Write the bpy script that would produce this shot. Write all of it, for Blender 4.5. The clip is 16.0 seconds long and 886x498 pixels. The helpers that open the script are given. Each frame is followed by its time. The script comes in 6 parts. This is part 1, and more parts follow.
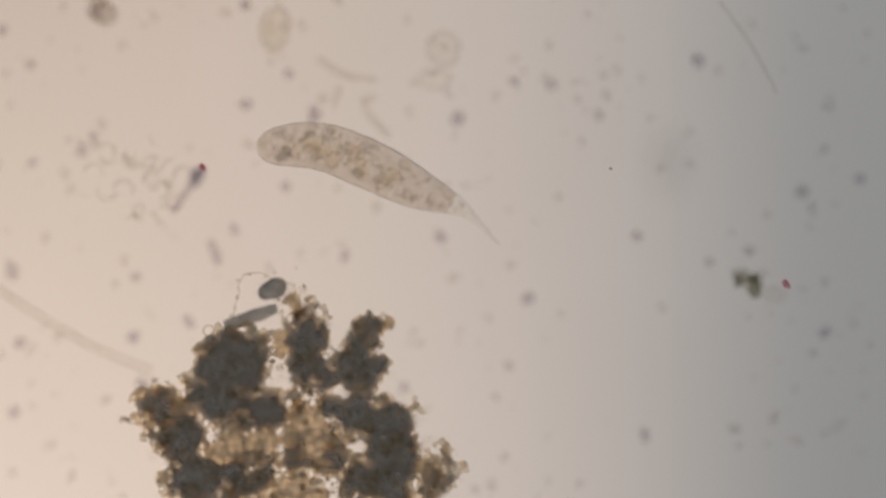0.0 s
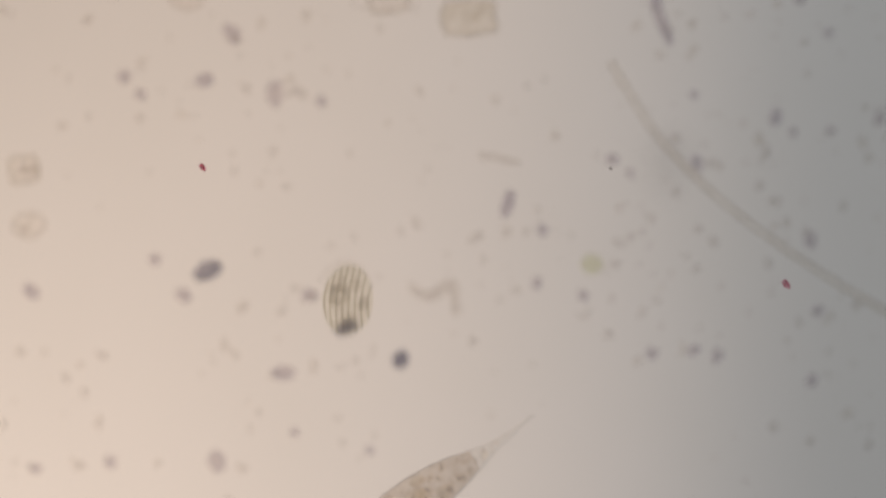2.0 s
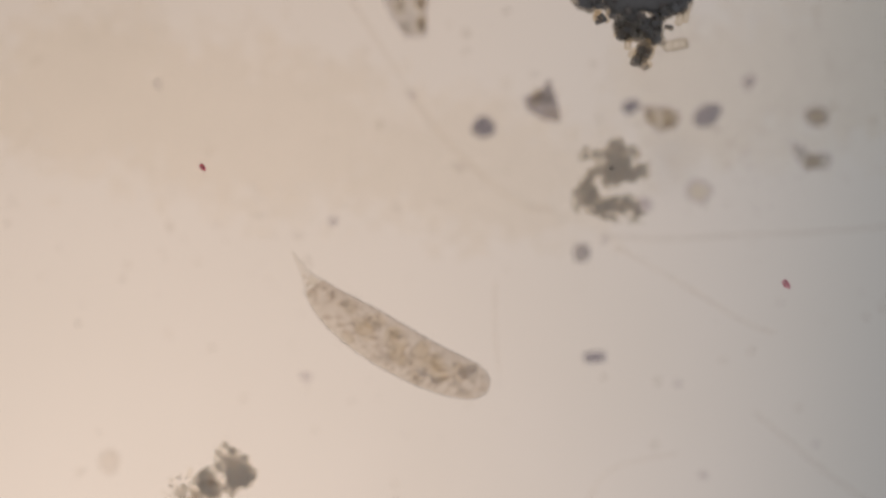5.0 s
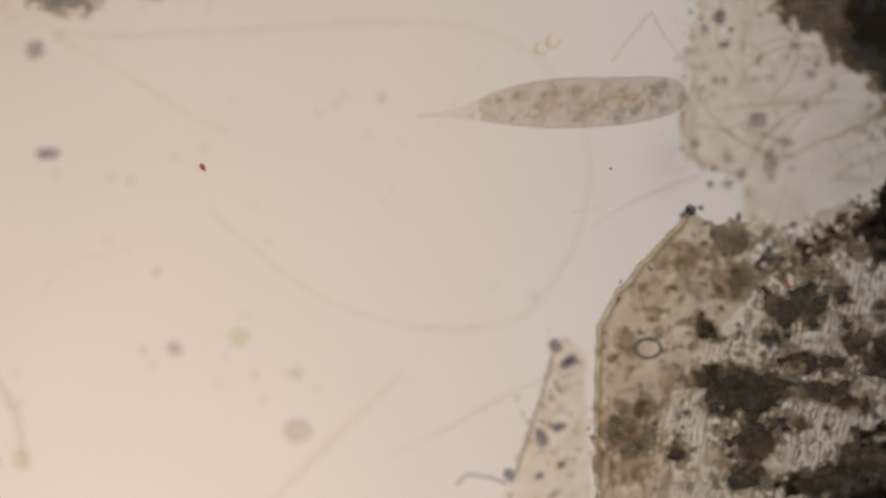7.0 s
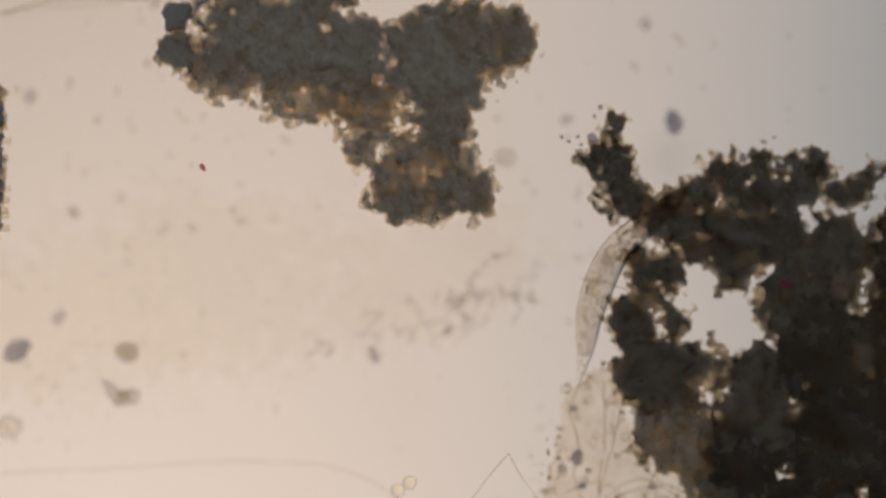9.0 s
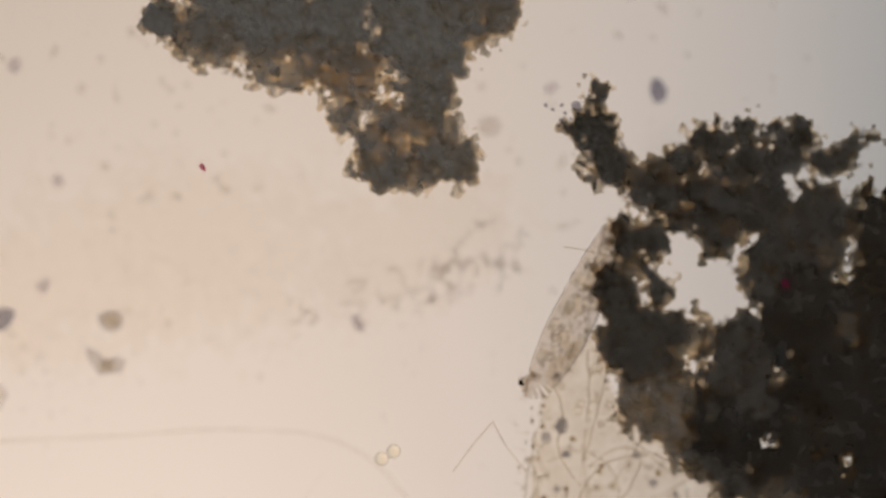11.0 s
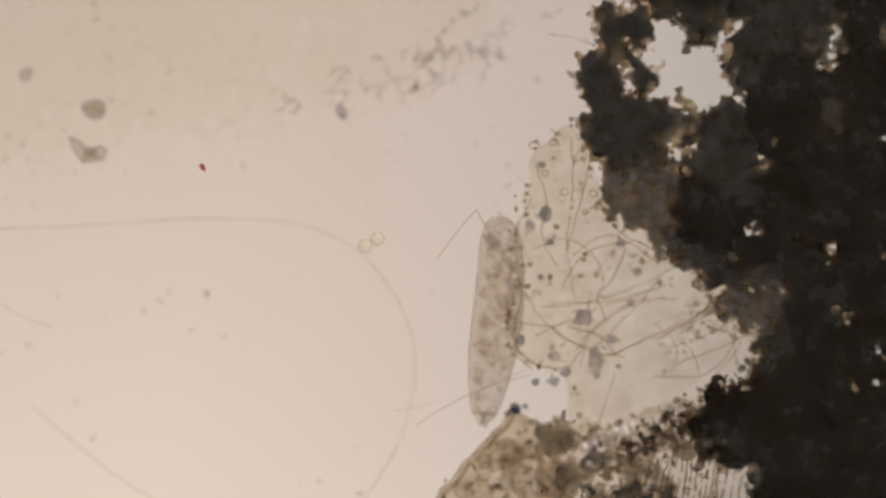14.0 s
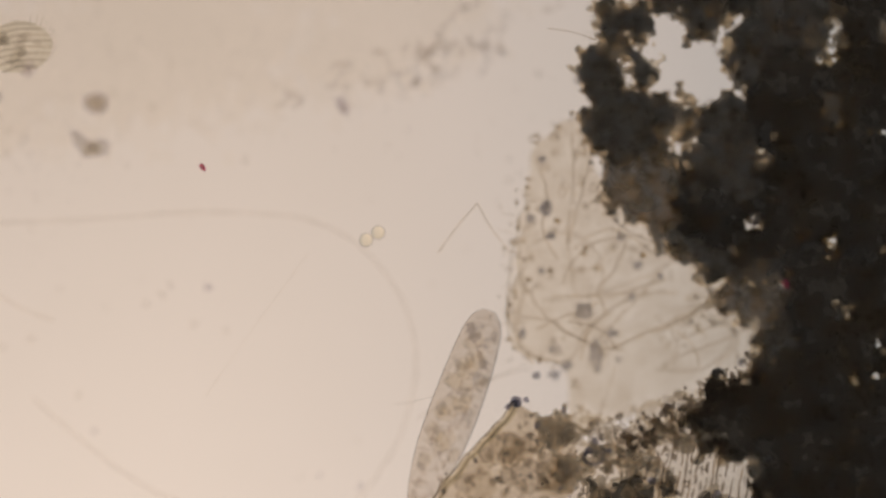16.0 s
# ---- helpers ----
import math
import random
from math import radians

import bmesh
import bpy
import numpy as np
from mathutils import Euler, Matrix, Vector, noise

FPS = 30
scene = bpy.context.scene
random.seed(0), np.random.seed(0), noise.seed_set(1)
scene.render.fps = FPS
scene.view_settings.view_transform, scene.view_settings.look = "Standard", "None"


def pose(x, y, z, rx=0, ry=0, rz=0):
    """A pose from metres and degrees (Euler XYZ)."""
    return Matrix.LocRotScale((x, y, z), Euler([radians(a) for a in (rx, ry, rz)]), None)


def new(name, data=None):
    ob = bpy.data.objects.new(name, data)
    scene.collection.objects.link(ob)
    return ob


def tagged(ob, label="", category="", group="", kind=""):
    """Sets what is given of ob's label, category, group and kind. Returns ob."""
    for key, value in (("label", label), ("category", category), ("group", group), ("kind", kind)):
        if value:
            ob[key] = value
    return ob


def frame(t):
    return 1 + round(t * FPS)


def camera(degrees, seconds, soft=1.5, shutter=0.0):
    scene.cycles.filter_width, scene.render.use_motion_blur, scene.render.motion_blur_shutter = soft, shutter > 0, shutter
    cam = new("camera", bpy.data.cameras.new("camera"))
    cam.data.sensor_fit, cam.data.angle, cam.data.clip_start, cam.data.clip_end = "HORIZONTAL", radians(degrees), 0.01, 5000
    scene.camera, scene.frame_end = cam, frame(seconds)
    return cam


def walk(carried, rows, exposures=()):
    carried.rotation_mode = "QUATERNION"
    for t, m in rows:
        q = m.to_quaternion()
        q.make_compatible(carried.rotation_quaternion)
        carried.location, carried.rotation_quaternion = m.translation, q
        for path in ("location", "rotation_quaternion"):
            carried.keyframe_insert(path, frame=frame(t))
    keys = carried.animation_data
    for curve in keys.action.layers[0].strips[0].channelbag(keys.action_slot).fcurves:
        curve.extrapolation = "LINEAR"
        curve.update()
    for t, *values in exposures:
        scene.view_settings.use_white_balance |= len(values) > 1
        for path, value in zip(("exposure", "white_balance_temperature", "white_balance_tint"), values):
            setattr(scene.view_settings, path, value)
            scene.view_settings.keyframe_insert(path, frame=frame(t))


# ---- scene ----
# A drop of pond water on a microscope slide, built a thousand times life size: one metre here is one millimetre there.
U = 0.0004          # metres in one unit of the plan; u runs to the right, v towards the viewer's bottom
FIELD = 4.485       # distance from the lens to the plane in focus


def at(u, v, z=0.0):
    """A place of the plan, z in metres over the glass."""
    return Vector((u * U, -v * U, z))


def over(u, v, focus):
    """The camera over the plan's place u, v, with the plane in focus at that height."""
    return pose(u * U, -v * U, FIELD + focus)


cam = camera(8.0, 16.0, soft=3.0, shutter=0.2)
cam.data.dof.use_dof = True
cam.data.dof.focus_distance = FIELD
cam.data.dof.aperture_fstop = 0.30
PATH = [
    (0, 784.0, 441.0, 0.043),
    (0.1, 784.0, 441.0, 0.043),
    (0.2, 784.0, 441.0, 0.043),
    (0.3, 784.0, 439.0, 0.043),
    (0.4, 771.0, 381.0, 0.043),
    (0.5, 770.6, 310.9, 0.043),
    (0.6, 769.0, 281.0, 0.043),
    (0.7, 766.0, 276.0, 0.043),
    (0.8, 752.4, 275.5, 0.043),
    (0.9, 514.0, 289.0, 0.043),
    (1, 290.3, 295.0, 0.043),
    (1.1, 142.1, 302.2, 0.043),
    (1.2, 25.1, 318.2, 0.043),
    (1.3, -87.9, 318.2, 0.043),
    (1.4, -249.9, 326.2, 0.043),
    (1.5, -359.0, 314.2, 0.043),
    (1.6, -440.0, 326.1, 0.043),
    (1.7, -584.9, 326.0, 0.043),
    (1.8, -641.7, 343.5, 0.043),
    (1.9, -642.2, 407.1, 0.043),
    (2, -640.6, 497.4, 0.043),
    (2.1, -639.7, 608.7, 0.043),
    (2.2, -641.5, 711.8, 0.043),
    (2.3, -640.0, 811.7, 0.043),
    (2.4, -630.0, 922.9, 0.043),
    (2.5, -628.6, 1029.4, 0.043),
    (2.6, -624.0, 1113.0, 0.043),
    (2.7, -620.0, 1198.0, 0.042),
    (2.8, -616.0, 1282.0, 0.042),
    (2.9, -613.0, 1366.0, 0.042),
    (3, -610.0, 1450.6, 0.042),
    (3.1, -610.2, 1534.0, 0.041),
    (3.2, -614.4, 1581.3, 0.041),
    (5.3, -622.4, 1988.3, 0.045),
    (5.4, -559.8, 2031.6, 0.045),
    (5.5, -484.3, 2068.5, 0.046),
    (5.7, -404.9, 2122.4, 0.046),
    (5.8, -368.3, 2144.6, 0.046),
    (5.9, -336.6, 2164.0, 0.047),
    (6, -310.3, 2182.6, 0.047),
    (6.2, -262.0, 2216.4, 0.047),
    (6.3, -223.4, 2231.6, 0.047),
    (6.4, -183.3, 2241.1, 0.047),
    (6.5, -79.7, 2257.7, 0.047),
    (6.6, -12.7, 2262.2, 0.047),
    (6.7, 68.9, 2262.3, 0.047),
    (6.8, 172.4, 2258.6, 0.047),
    (7, 354.4, 2247.7, 0.047),
    (7.1, 398.1, 2244.2, 0.047),
    (7.2, 463.7, 2241.4, 0.047),
    (7.3, 526.3, 2238.6, 0.046),
    (7.4, 577.9, 2236.8, 0.044),
    (7.5, 618.5, 2234.8, 0.043),
    (8, 624.3, 2227.8, 0.037),
    (8.1, 624.9, 2196.2, 0.037),
    (8.2, 624.5, 2106.2, 0.037),
    (8.3, 616.5, 1937.4, 0.037),
    (8.4, 611.9, 1790.4, 0.037),
    (8.5, 609.5, 1673.0, 0.037),
    (9, 608.5, 1464.7, 0.036),
    (9.2, 605.8, 1380.6, 0.036),
    (11.3, 639.3, 1603.1, 0.036),
    (11.4, 640.6, 1675.6, 0.035),
    (11.5, 647.0, 1760.7, 0.034),
    (11.6, 656.0, 1913.0, 0.033),
    (11.7, 659.0, 2052.0, 0.033),
    (11.8, 662.0, 2141.0, 0.032),
    (11.9, 666.0, 2178.0, 0.031),
    (12, 669.2, 2188.0, 0.030),
    (12.5, 670.7, 2172.9, 0.030),
    (12.6, 668.5, 2121.9, 0.030),
    (12.7, 667.0, 2070.0, 0.030),
    (13, 661.5, 1983.9, 0.030),
    (13.5, 658.6, 1887.9, 0.030),
    (14, 665.7, 1897.0, 0.027),
    (14.2, 667.5, 1897.9, 0.020),
    (14.3, 668.4, 1898.4, 0.015),
    (14.4, 669.4, 1898.8, 0.011),
    (14.5, 671.3, 1900.0, 0.009),
    (14.75, 669.0, 1897.2, 0.010),
    (15, 666.7, 1894.3, 0.032),
    (15.5, 669.0, 1897.2, 0.036),
    (16, 664.0, 1908.0, 0.040),
]
VIEW = [(t, over(u, v, f)) for t, u, v, f in PATH]
walk(cam, VIEW, exposures=[(0.0, 0.0), (1.0, 0.0), (1.5, 0.04), (2.0, 0.0), (2.5, 0.06), (3.2, 0.04), (5.3, 0.0), (6.5, 0.03), (8.0, -0.02), (9.2, 0.0), (11.2, 0.12), (11.5, 0.14), (12.0, 0.0), (14.0, 0.01), (14.5, 0.06), (15.0, 0.03), (16.0, 0.02)])
scene.cycles.transparent_max_bounces = 48

# ---- room light round the microscope ----
world = bpy.data.worlds.new("room")
scene.world = world
world.use_nodes = True
world.node_tree.nodes["Background"].inputs[0].default_value = (0.97, 0.965, 0.96, 1)
world.node_tree.nodes["Background"].inputs[1].default_value = 0.4


# ---- materials ----
def nodes_of(name):
    m = bpy.data.materials.new(name)
    m.use_nodes = True
    t = m.node_tree
    t.nodes.clear()
    out = t.nodes.new("ShaderNodeOutputMaterial")
    return m, t, out


def noise_ramp(t, scale, stops, detail=4.0, vary=0.0, rough=0.6):
    """Noise in the object's own space, through a colour ramp; vary shifts it from object to object."""
    co = t.nodes.new("ShaderNodeTexCoord")
    src = co.outputs["Object"]
    if vary:
        info = t.nodes.new("ShaderNodeObjectInfo")
        mul = t.nodes.new("ShaderNodeMath")
        mul.operation = "MULTIPLY"
        mul.inputs[1].default_value = vary
        t.links.new(info.outputs["Random"], mul.inputs[0])
        add = t.nodes.new("ShaderNodeVectorMath")
        t.links.new(src, add.inputs[0])
        t.links.new(mul.outputs[0], add.inputs[1])
        src = add.outputs[0]
    n = t.nodes.new("ShaderNodeTexNoise")
    n.inputs["Scale"].default_value = scale
    n.inputs["Detail"].default_value = detail
    n.inputs["Roughness"].default_value = rough
    t.links.new(src, n.inputs["Vector"])
    r = t.nodes.new("ShaderNodeValToRGB")
    while len(r.color_ramp.elements) < len(stops):
        r.color_ramp.elements.new(0.5)
    for e, (p, c) in zip(r.color_ramp.elements, stops):
        e.position = p
        e.color = (*c, 1) if len(c) == 3 else c
    t.links.new(n.outputs["Fac"], r.inputs[0])
    return r.outputs[0]


def clear(name, lo, hi, scale=60, body=(0.3, 0.25, 0.2), share=0.1, ior=0.0, island=0.0):
    """What light passes through: it keeps between lo and hi of it at each face; a share of the surface scatters light like body."""
    m, t, out = nodes_of(name)
    tint = noise_ramp(t, scale, [(0.32, lo), (0.68, hi)], vary=7.0)
    if island:
        geo = t.nodes.new("ShaderNodeNewGeometry")
        r = t.nodes.new("ShaderNodeValToRGB")
        r.color_ramp.elements[0].color = (1 - island, 1 - island, 1 - island * 0.9, 1)
        r.color_ramp.elements[1].color = (1, 1, 1, 1)
        t.links.new(geo.outputs["Random Per Island"], r.inputs[0])
        mx = t.nodes.new("ShaderNodeMix")
        mx.data_type, mx.blend_type = "RGBA", "MULTIPLY"
        mx.inputs["Factor"].default_value = 1.0
        t.links.new(tint, mx.inputs["A"])
        t.links.new(r.outputs[0], mx.inputs["B"])
        tint = mx.outputs["Result"]
    if ior:
        pas = t.nodes.new("ShaderNodeBsdfRefraction")
        pas.inputs["IOR"].default_value = ior
        pas.inputs["Roughness"].default_value = 0.0
    else:
        pas = t.nodes.new("ShaderNodeBsdfTransparent")
    t.links.new(tint, pas.inputs["Color"])
    dif = t.nodes.new("ShaderNodeBsdfDiffuse")
    dif.inputs["Color"].default_value = (*body, 1)
    mix = t.nodes.new("ShaderNodeMixShader")
    mix.inputs[0].default_value = share
    t.links.new(pas.outputs[0], mix.inputs[1])
    t.links.new(dif.outputs[0], mix.inputs[2])
    t.links.new(mix.outputs[0], out.inputs[0])
    return m


def crumb(name, dark, light, scale=110, rough=0.85):
    """Opaque rough matter with relief."""
    m, t, out = nodes_of(name)
    col = noise_ramp(t, scale, [(0.3, dark), (0.75, light)], detail=8, vary=9.0, rough=0.7)
    bs = t.nodes.new("ShaderNodeBsdfPrincipled")
    bs.inputs["Roughness"].default_value = rough
    t.links.new(col, bs.inputs["Base Color"])
    bump = t.nodes.new("ShaderNodeBump")
    bump.inputs["Strength"].default_value = 0.6
    bump.inputs["Distance"].default_value = 0.004
    h = noise_ramp(t, scale * 4, [(0.2, (0, 0, 0)), (0.8, (1, 1, 1))], detail=6)
    t.links.new(h, bump.inputs["Height"])
    t.links.new(bump.outputs[0], bs.inputs["Normal"])
    t.links.new(bs.outputs[0], out.inputs[0])
    return m


def veil(name, dark, light, tint, lo, hi, scale=150, grain=330, share=0.35, window=(0.36, 0.64)):
    """Matted humus: between lo and hi of it stops the light, unevenly and in small grains; the rest lets it through with a tint."""
    m, t, out = nodes_of(name)
    col = noise_ramp(t, scale * 0.6, [(0.3, dark), (0.72, light)], detail=6, vary=9.0, rough=0.65)
    dif = t.nodes.new("ShaderNodeBsdfDiffuse")
    t.links.new(col, dif.inputs["Color"])
    bump = t.nodes.new("ShaderNodeBump")
    bump.inputs["Strength"].default_value = 0.35
    bump.inputs["Distance"].default_value = 0.003
    t.links.new(noise_ramp(t, scale * 2.5, [(0.2, (0, 0, 0)), (0.8, (1, 1, 1))], detail=5), bump.inputs["Height"])
    t.links.new(bump.outputs[0], dif.inputs["Normal"])
    pas = t.nodes.new("ShaderNodeBsdfTransparent")
    pas.inputs[0].default_value = (*tint, 1)
    stop = noise_ramp(t, scale, [(window[0], (lo,) * 3), (window[1], (hi,) * 3)], detail=5, vary=5.0, rough=0.56)
    co = t.nodes.new("ShaderNodeTexCoord")
    vor = t.nodes.new("ShaderNodeTexVoronoi")
    vor.inputs["Scale"].default_value = grain
    t.links.new(co.outputs["Object"], vor.inputs["Vector"])
    cell_map = t.nodes.new("ShaderNodeMapRange")
    cell_map.inputs["From Min"].default_value, cell_map.inputs["From Max"].default_value = 0.15, 0.75
    cell_map.inputs["To Min"].default_value, cell_map.inputs["To Max"].default_value = 1 - share, 1 + share
    t.links.new(vor.outputs["Distance"], cell_map.inputs["Value"])
    fac = t.nodes.new("ShaderNodeMath")
    fac.operation = "MULTIPLY"
    fac.use_clamp = True
    t.links.new(stop, fac.inputs[0])
    t.links.new(cell_map.outputs[0], fac.inputs[1])
    mix = t.nodes.new("ShaderNodeMixShader")
    t.links.new(fac.outputs[0], mix.inputs[0])
    t.links.new(pas.outputs[0], mix.inputs[1])
    t.links.new(dif.outputs[0], mix.inputs[2])
    t.links.new(mix.outputs[0], out.inputs[0])
    return m


def lamp_glass(name):
    """The opal glass over the lamp, with the view's falloff painted into its glow: brightest off its middle, warm on
    one side and cooler on the other, dim at its rim.
    """
    m, t, out = nodes_of(name)
    co = t.nodes.new("ShaderNodeTexCoord")
    sep = t.nodes.new("ShaderNodeSeparateXYZ")
    t.links.new(co.outputs["Object"], sep.inputs[0])
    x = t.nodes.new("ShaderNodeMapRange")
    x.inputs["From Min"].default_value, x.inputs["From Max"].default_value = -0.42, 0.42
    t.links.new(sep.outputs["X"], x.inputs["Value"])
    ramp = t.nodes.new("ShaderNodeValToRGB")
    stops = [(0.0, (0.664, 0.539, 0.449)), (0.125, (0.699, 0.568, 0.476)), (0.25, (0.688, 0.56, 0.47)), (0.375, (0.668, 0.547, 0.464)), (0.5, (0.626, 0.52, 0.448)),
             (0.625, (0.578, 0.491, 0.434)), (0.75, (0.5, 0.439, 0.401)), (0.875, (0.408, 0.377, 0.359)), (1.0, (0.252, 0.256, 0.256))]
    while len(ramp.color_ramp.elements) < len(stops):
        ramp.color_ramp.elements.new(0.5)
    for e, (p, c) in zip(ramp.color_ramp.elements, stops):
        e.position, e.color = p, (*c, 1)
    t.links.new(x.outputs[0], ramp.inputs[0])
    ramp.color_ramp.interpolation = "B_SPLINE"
    # the painted glow leans: on the warm side it is brighter towards the viewer, on the cool side a little darker
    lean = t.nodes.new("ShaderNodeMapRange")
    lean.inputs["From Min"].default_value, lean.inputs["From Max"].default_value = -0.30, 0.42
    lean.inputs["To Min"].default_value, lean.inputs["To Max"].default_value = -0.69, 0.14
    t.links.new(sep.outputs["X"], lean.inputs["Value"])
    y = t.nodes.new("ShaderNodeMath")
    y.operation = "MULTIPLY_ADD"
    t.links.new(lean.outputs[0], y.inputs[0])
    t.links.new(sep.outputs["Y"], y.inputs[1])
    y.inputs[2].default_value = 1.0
    em = t.nodes.new("ShaderNodeEmission")
    t.links.new(ramp.outputs[0], em.inputs[0])
    t.links.new(y.outputs[0], em.inputs[1])
    t.links.new(em.outputs[0], out.inputs[0])
    return m


def slide_glass(name):
    m, t, out = nodes_of(name)
    tint = noise_ramp(t, 9.0, [(0.3, (0.985, 0.985, 0.98)), (0.7, (1.0, 1.0, 1.0))])
    tr = t.nodes.new("ShaderNodeBsdfTransparent")
    t.links.new(tint, tr.inputs[0])
    gl = t.nodes.new("ShaderNodeBsdfGlossy")
    gl.inputs["Roughness"].default_value = 0.05
    mix = t.nodes.new("ShaderNodeMixShader")
    mix.inputs[0].default_value = 0.01
    t.links.new(tr.outputs[0], mix.inputs[1])
    t.links.new(gl.outputs[0], mix.inputs[2])
    t.links.new(mix.outputs[0], out.inputs[0])
    return m


M_GLASS = slide_glass("slide_glass")
M_LAMP = lamp_glass("lamp_opal_glass")
M_BLACK = crumb("blackened_metal", (0.02, 0.02, 0.02), (0.04, 0.04, 0.04), 20)
V_SKIRT = veil("matted_skirt", (0.265, 0.25, 0.24), (0.38, 0.348, 0.314), (0.978, 0.937, 0.865), 0.0, 0.36, 110, 170, share=0.5)
V_MID = veil("matted_veil", (0.27, 0.283, 0.318), (0.337, 0.34, 0.36), (0.972, 0.927, 0.85), 0.04, 0.45, 70, 150, share=0.35)
V_SOIL = veil("matted_soil", (0.268, 0.286, 0.322), (0.318, 0.329, 0.356), (0.95, 0.89, 0.79), 0.25, 0.8, 50, 150, share=0.15)
V_SOIL_DENSE = veil("matted_soil_dense", (0.262, 0.281, 0.32), (0.302, 0.316, 0.348), (0.93, 0.86, 0.75), 0.88, 1.0, 45, 150, share=0.05)
V_DRIFT = veil("matted_drift", (0.24, 0.2, 0.16), (0.36, 0.295, 0.23), (0.972, 0.925, 0.845), 0.0, 0.34, 100, 150, share=0.6)
V_BLACK_SKIRT = veil("matted_black_skirt", (0.090, 0.086, 0.084), (0.165, 0.151, 0.137), (0.972, 0.93, 0.855), 0.0, 0.45, 100, 160, share=0.5)
V_BLACK_MID = veil("matted_black_veil", (0.077, 0.078, 0.082), (0.125, 0.118, 0.113), (0.96, 0.9, 0.80), 0.05, 0.62, 65, 150, share=0.45)
V_BLACK_THICK = veil("matted_black_thick", (0.066, 0.068, 0.075), (0.100, 0.100, 0.102), (0.93, 0.85, 0.72), 0.35, 0.95, 50, 150, share=0.2)
V_BLACK = veil("matted_black", (0.062, 0.066, 0.075), (0.084, 0.086, 0.092), (0.92, 0.84, 0.71), 0.9, 1.0, 40, 150, share=0.05)
V_DEEP_SKIRT = veil("matted_deep_skirt", (0.036, 0.034, 0.032), (0.070, 0.058, 0.046), (0.93, 0.84, 0.68), 0.22, 0.8, 55, 130, share=0.45)
V_DEEP = veil("matted_deep_black", (0.049, 0.051, 0.054), (0.078, 0.075, 0.071), (0.90, 0.80, 0.62), 0.84, 1.0, 30, 150, share=0.05)
V_BROWN = veil("matted_brown", (0.170, 0.145, 0.119), (0.270, 0.224, 0.178), (0.93, 0.86, 0.75), 0.2, 0.68, 70, 150)
V_CHAR = veil("matted_char", (0.14, 0.139, 0.147), (0.185, 0.176, 0.175), (0.93, 0.83, 0.66), 1.0, 1.0, 50, 200, share=0.0)
V_CHAR_BROWN = veil("char_brick_brown", (0.155, 0.143, 0.143), (0.21, 0.182, 0.172), (0.93, 0.83, 0.7), 0.4, 0.9, 90, 200, share=0.2)
V_CHAR_SLATE = veil("char_brick_slate", (0.14, 0.141, 0.152), (0.185, 0.181, 0.187), (0.93, 0.85, 0.74), 0.4, 0.9, 90, 200, share=0.2)
V_CHAR_EDGE = veil("matted_char_edge", (0.20, 0.19, 0.188), (0.29, 0.262, 0.24), (0.955, 0.92, 0.865), 0.15, 0.6, 110, 170, share=0.4)
V_LEAF_SOFT = veil("leaf_lump_soft", (0.25, 0.212, 0.172), (0.38, 0.315, 0.24), (0.965, 0.93, 0.87), 0.04, 0.42, 100, 190, share=0.45)
V_LEAF_DARK = veil("leaf_lump_dark", (0.082, 0.07, 0.056), (0.15, 0.12, 0.089), (0.945, 0.89, 0.79), 0.25, 0.9, 90, 170, share=0.4)
V_LOOSE = veil("loose_crumb", (0.36, 0.345, 0.365), (0.47, 0.435, 0.42), (0.955, 0.938, 0.92), 0.08, 0.36, 55, 150, share=0.25)
V_FAINT = veil("faint_flake", (0.38, 0.36, 0.32), (0.46, 0.43, 0.38), (0.985, 0.972, 0.945), 0.0, 0.2, 90, 180, share=0.6)
V_SCUM = veil("silt_scum", (0.3, 0.26, 0.21), (0.42, 0.38, 0.32), (0.998, 0.994, 0.987), 0.0, 0.009, 16, 200, share=0.9, window=(0.35, 0.7))
M_CRUMB = clear("humus_crumb", (0.85, 0.808, 0.742), (0.97, 0.943, 0.893), 110, (0.52, 0.47, 0.41), share=0.2, island=0.2)
M_CRUMB_DARK = clear("humus_crumb_dark", (0.67, 0.64, 0.595), (0.91, 0.888, 0.845), 110, (0.28, 0.28, 0.275), share=0.10, island=0.25)
M_OLIVE_DARK = clear("olive_cell", (0.905, 0.9, 0.85), (0.98, 0.975, 0.945), 90, (0.26, 0.25, 0.2), share=0.05, island=0.2)
M_FAINT_CRUMB = clear("faint_crumb", (0.88, 0.855, 0.82), (0.97, 0.955, 0.935), 110, share=0.02, island=0.1)
M_MOTE = clear("membrane_mote", (0.84, 0.82, 0.78), (0.96, 0.945, 0.91), 80, share=0.0, island=0.1)
M_FLAKE = clear("mineral_flake", (0.80, 0.795, 0.795), (0.985, 0.97, 0.94), 42, share=0.02)
M_FLAKE_DARK = clear("mineral_flake_dark", (0.60, 0.60, 0.63), (0.88, 0.86, 0.86), 42, share=0.04)
M_GREY_ROD = clear("grey_green_wall", (0.42, 0.44, 0.45), (0.68, 0.68, 0.67), 70, (0.3, 0.3, 0.3), share=0.08)
M_GRAIN = clear("amber_grain", (0.74, 0.65, 0.52), (0.97, 0.92, 0.81), 120, (0.45, 0.37, 0.28), share=0.08, ior=1.10, island=0.2)
M_GRAIN_GREY = clear("grey_grain", (0.70, 0.67, 0.62), (0.96, 0.935, 0.89), 120, (0.42, 0.37, 0.31), share=0.08, ior=1.10, island=0.2)
M_LUMP_GRAIN = clear("lump_crumb", (0.74, 0.70, 0.64), (0.94, 0.91, 0.85), 120, (0.3, 0.25, 0.2), share=0.06, island=0.25)
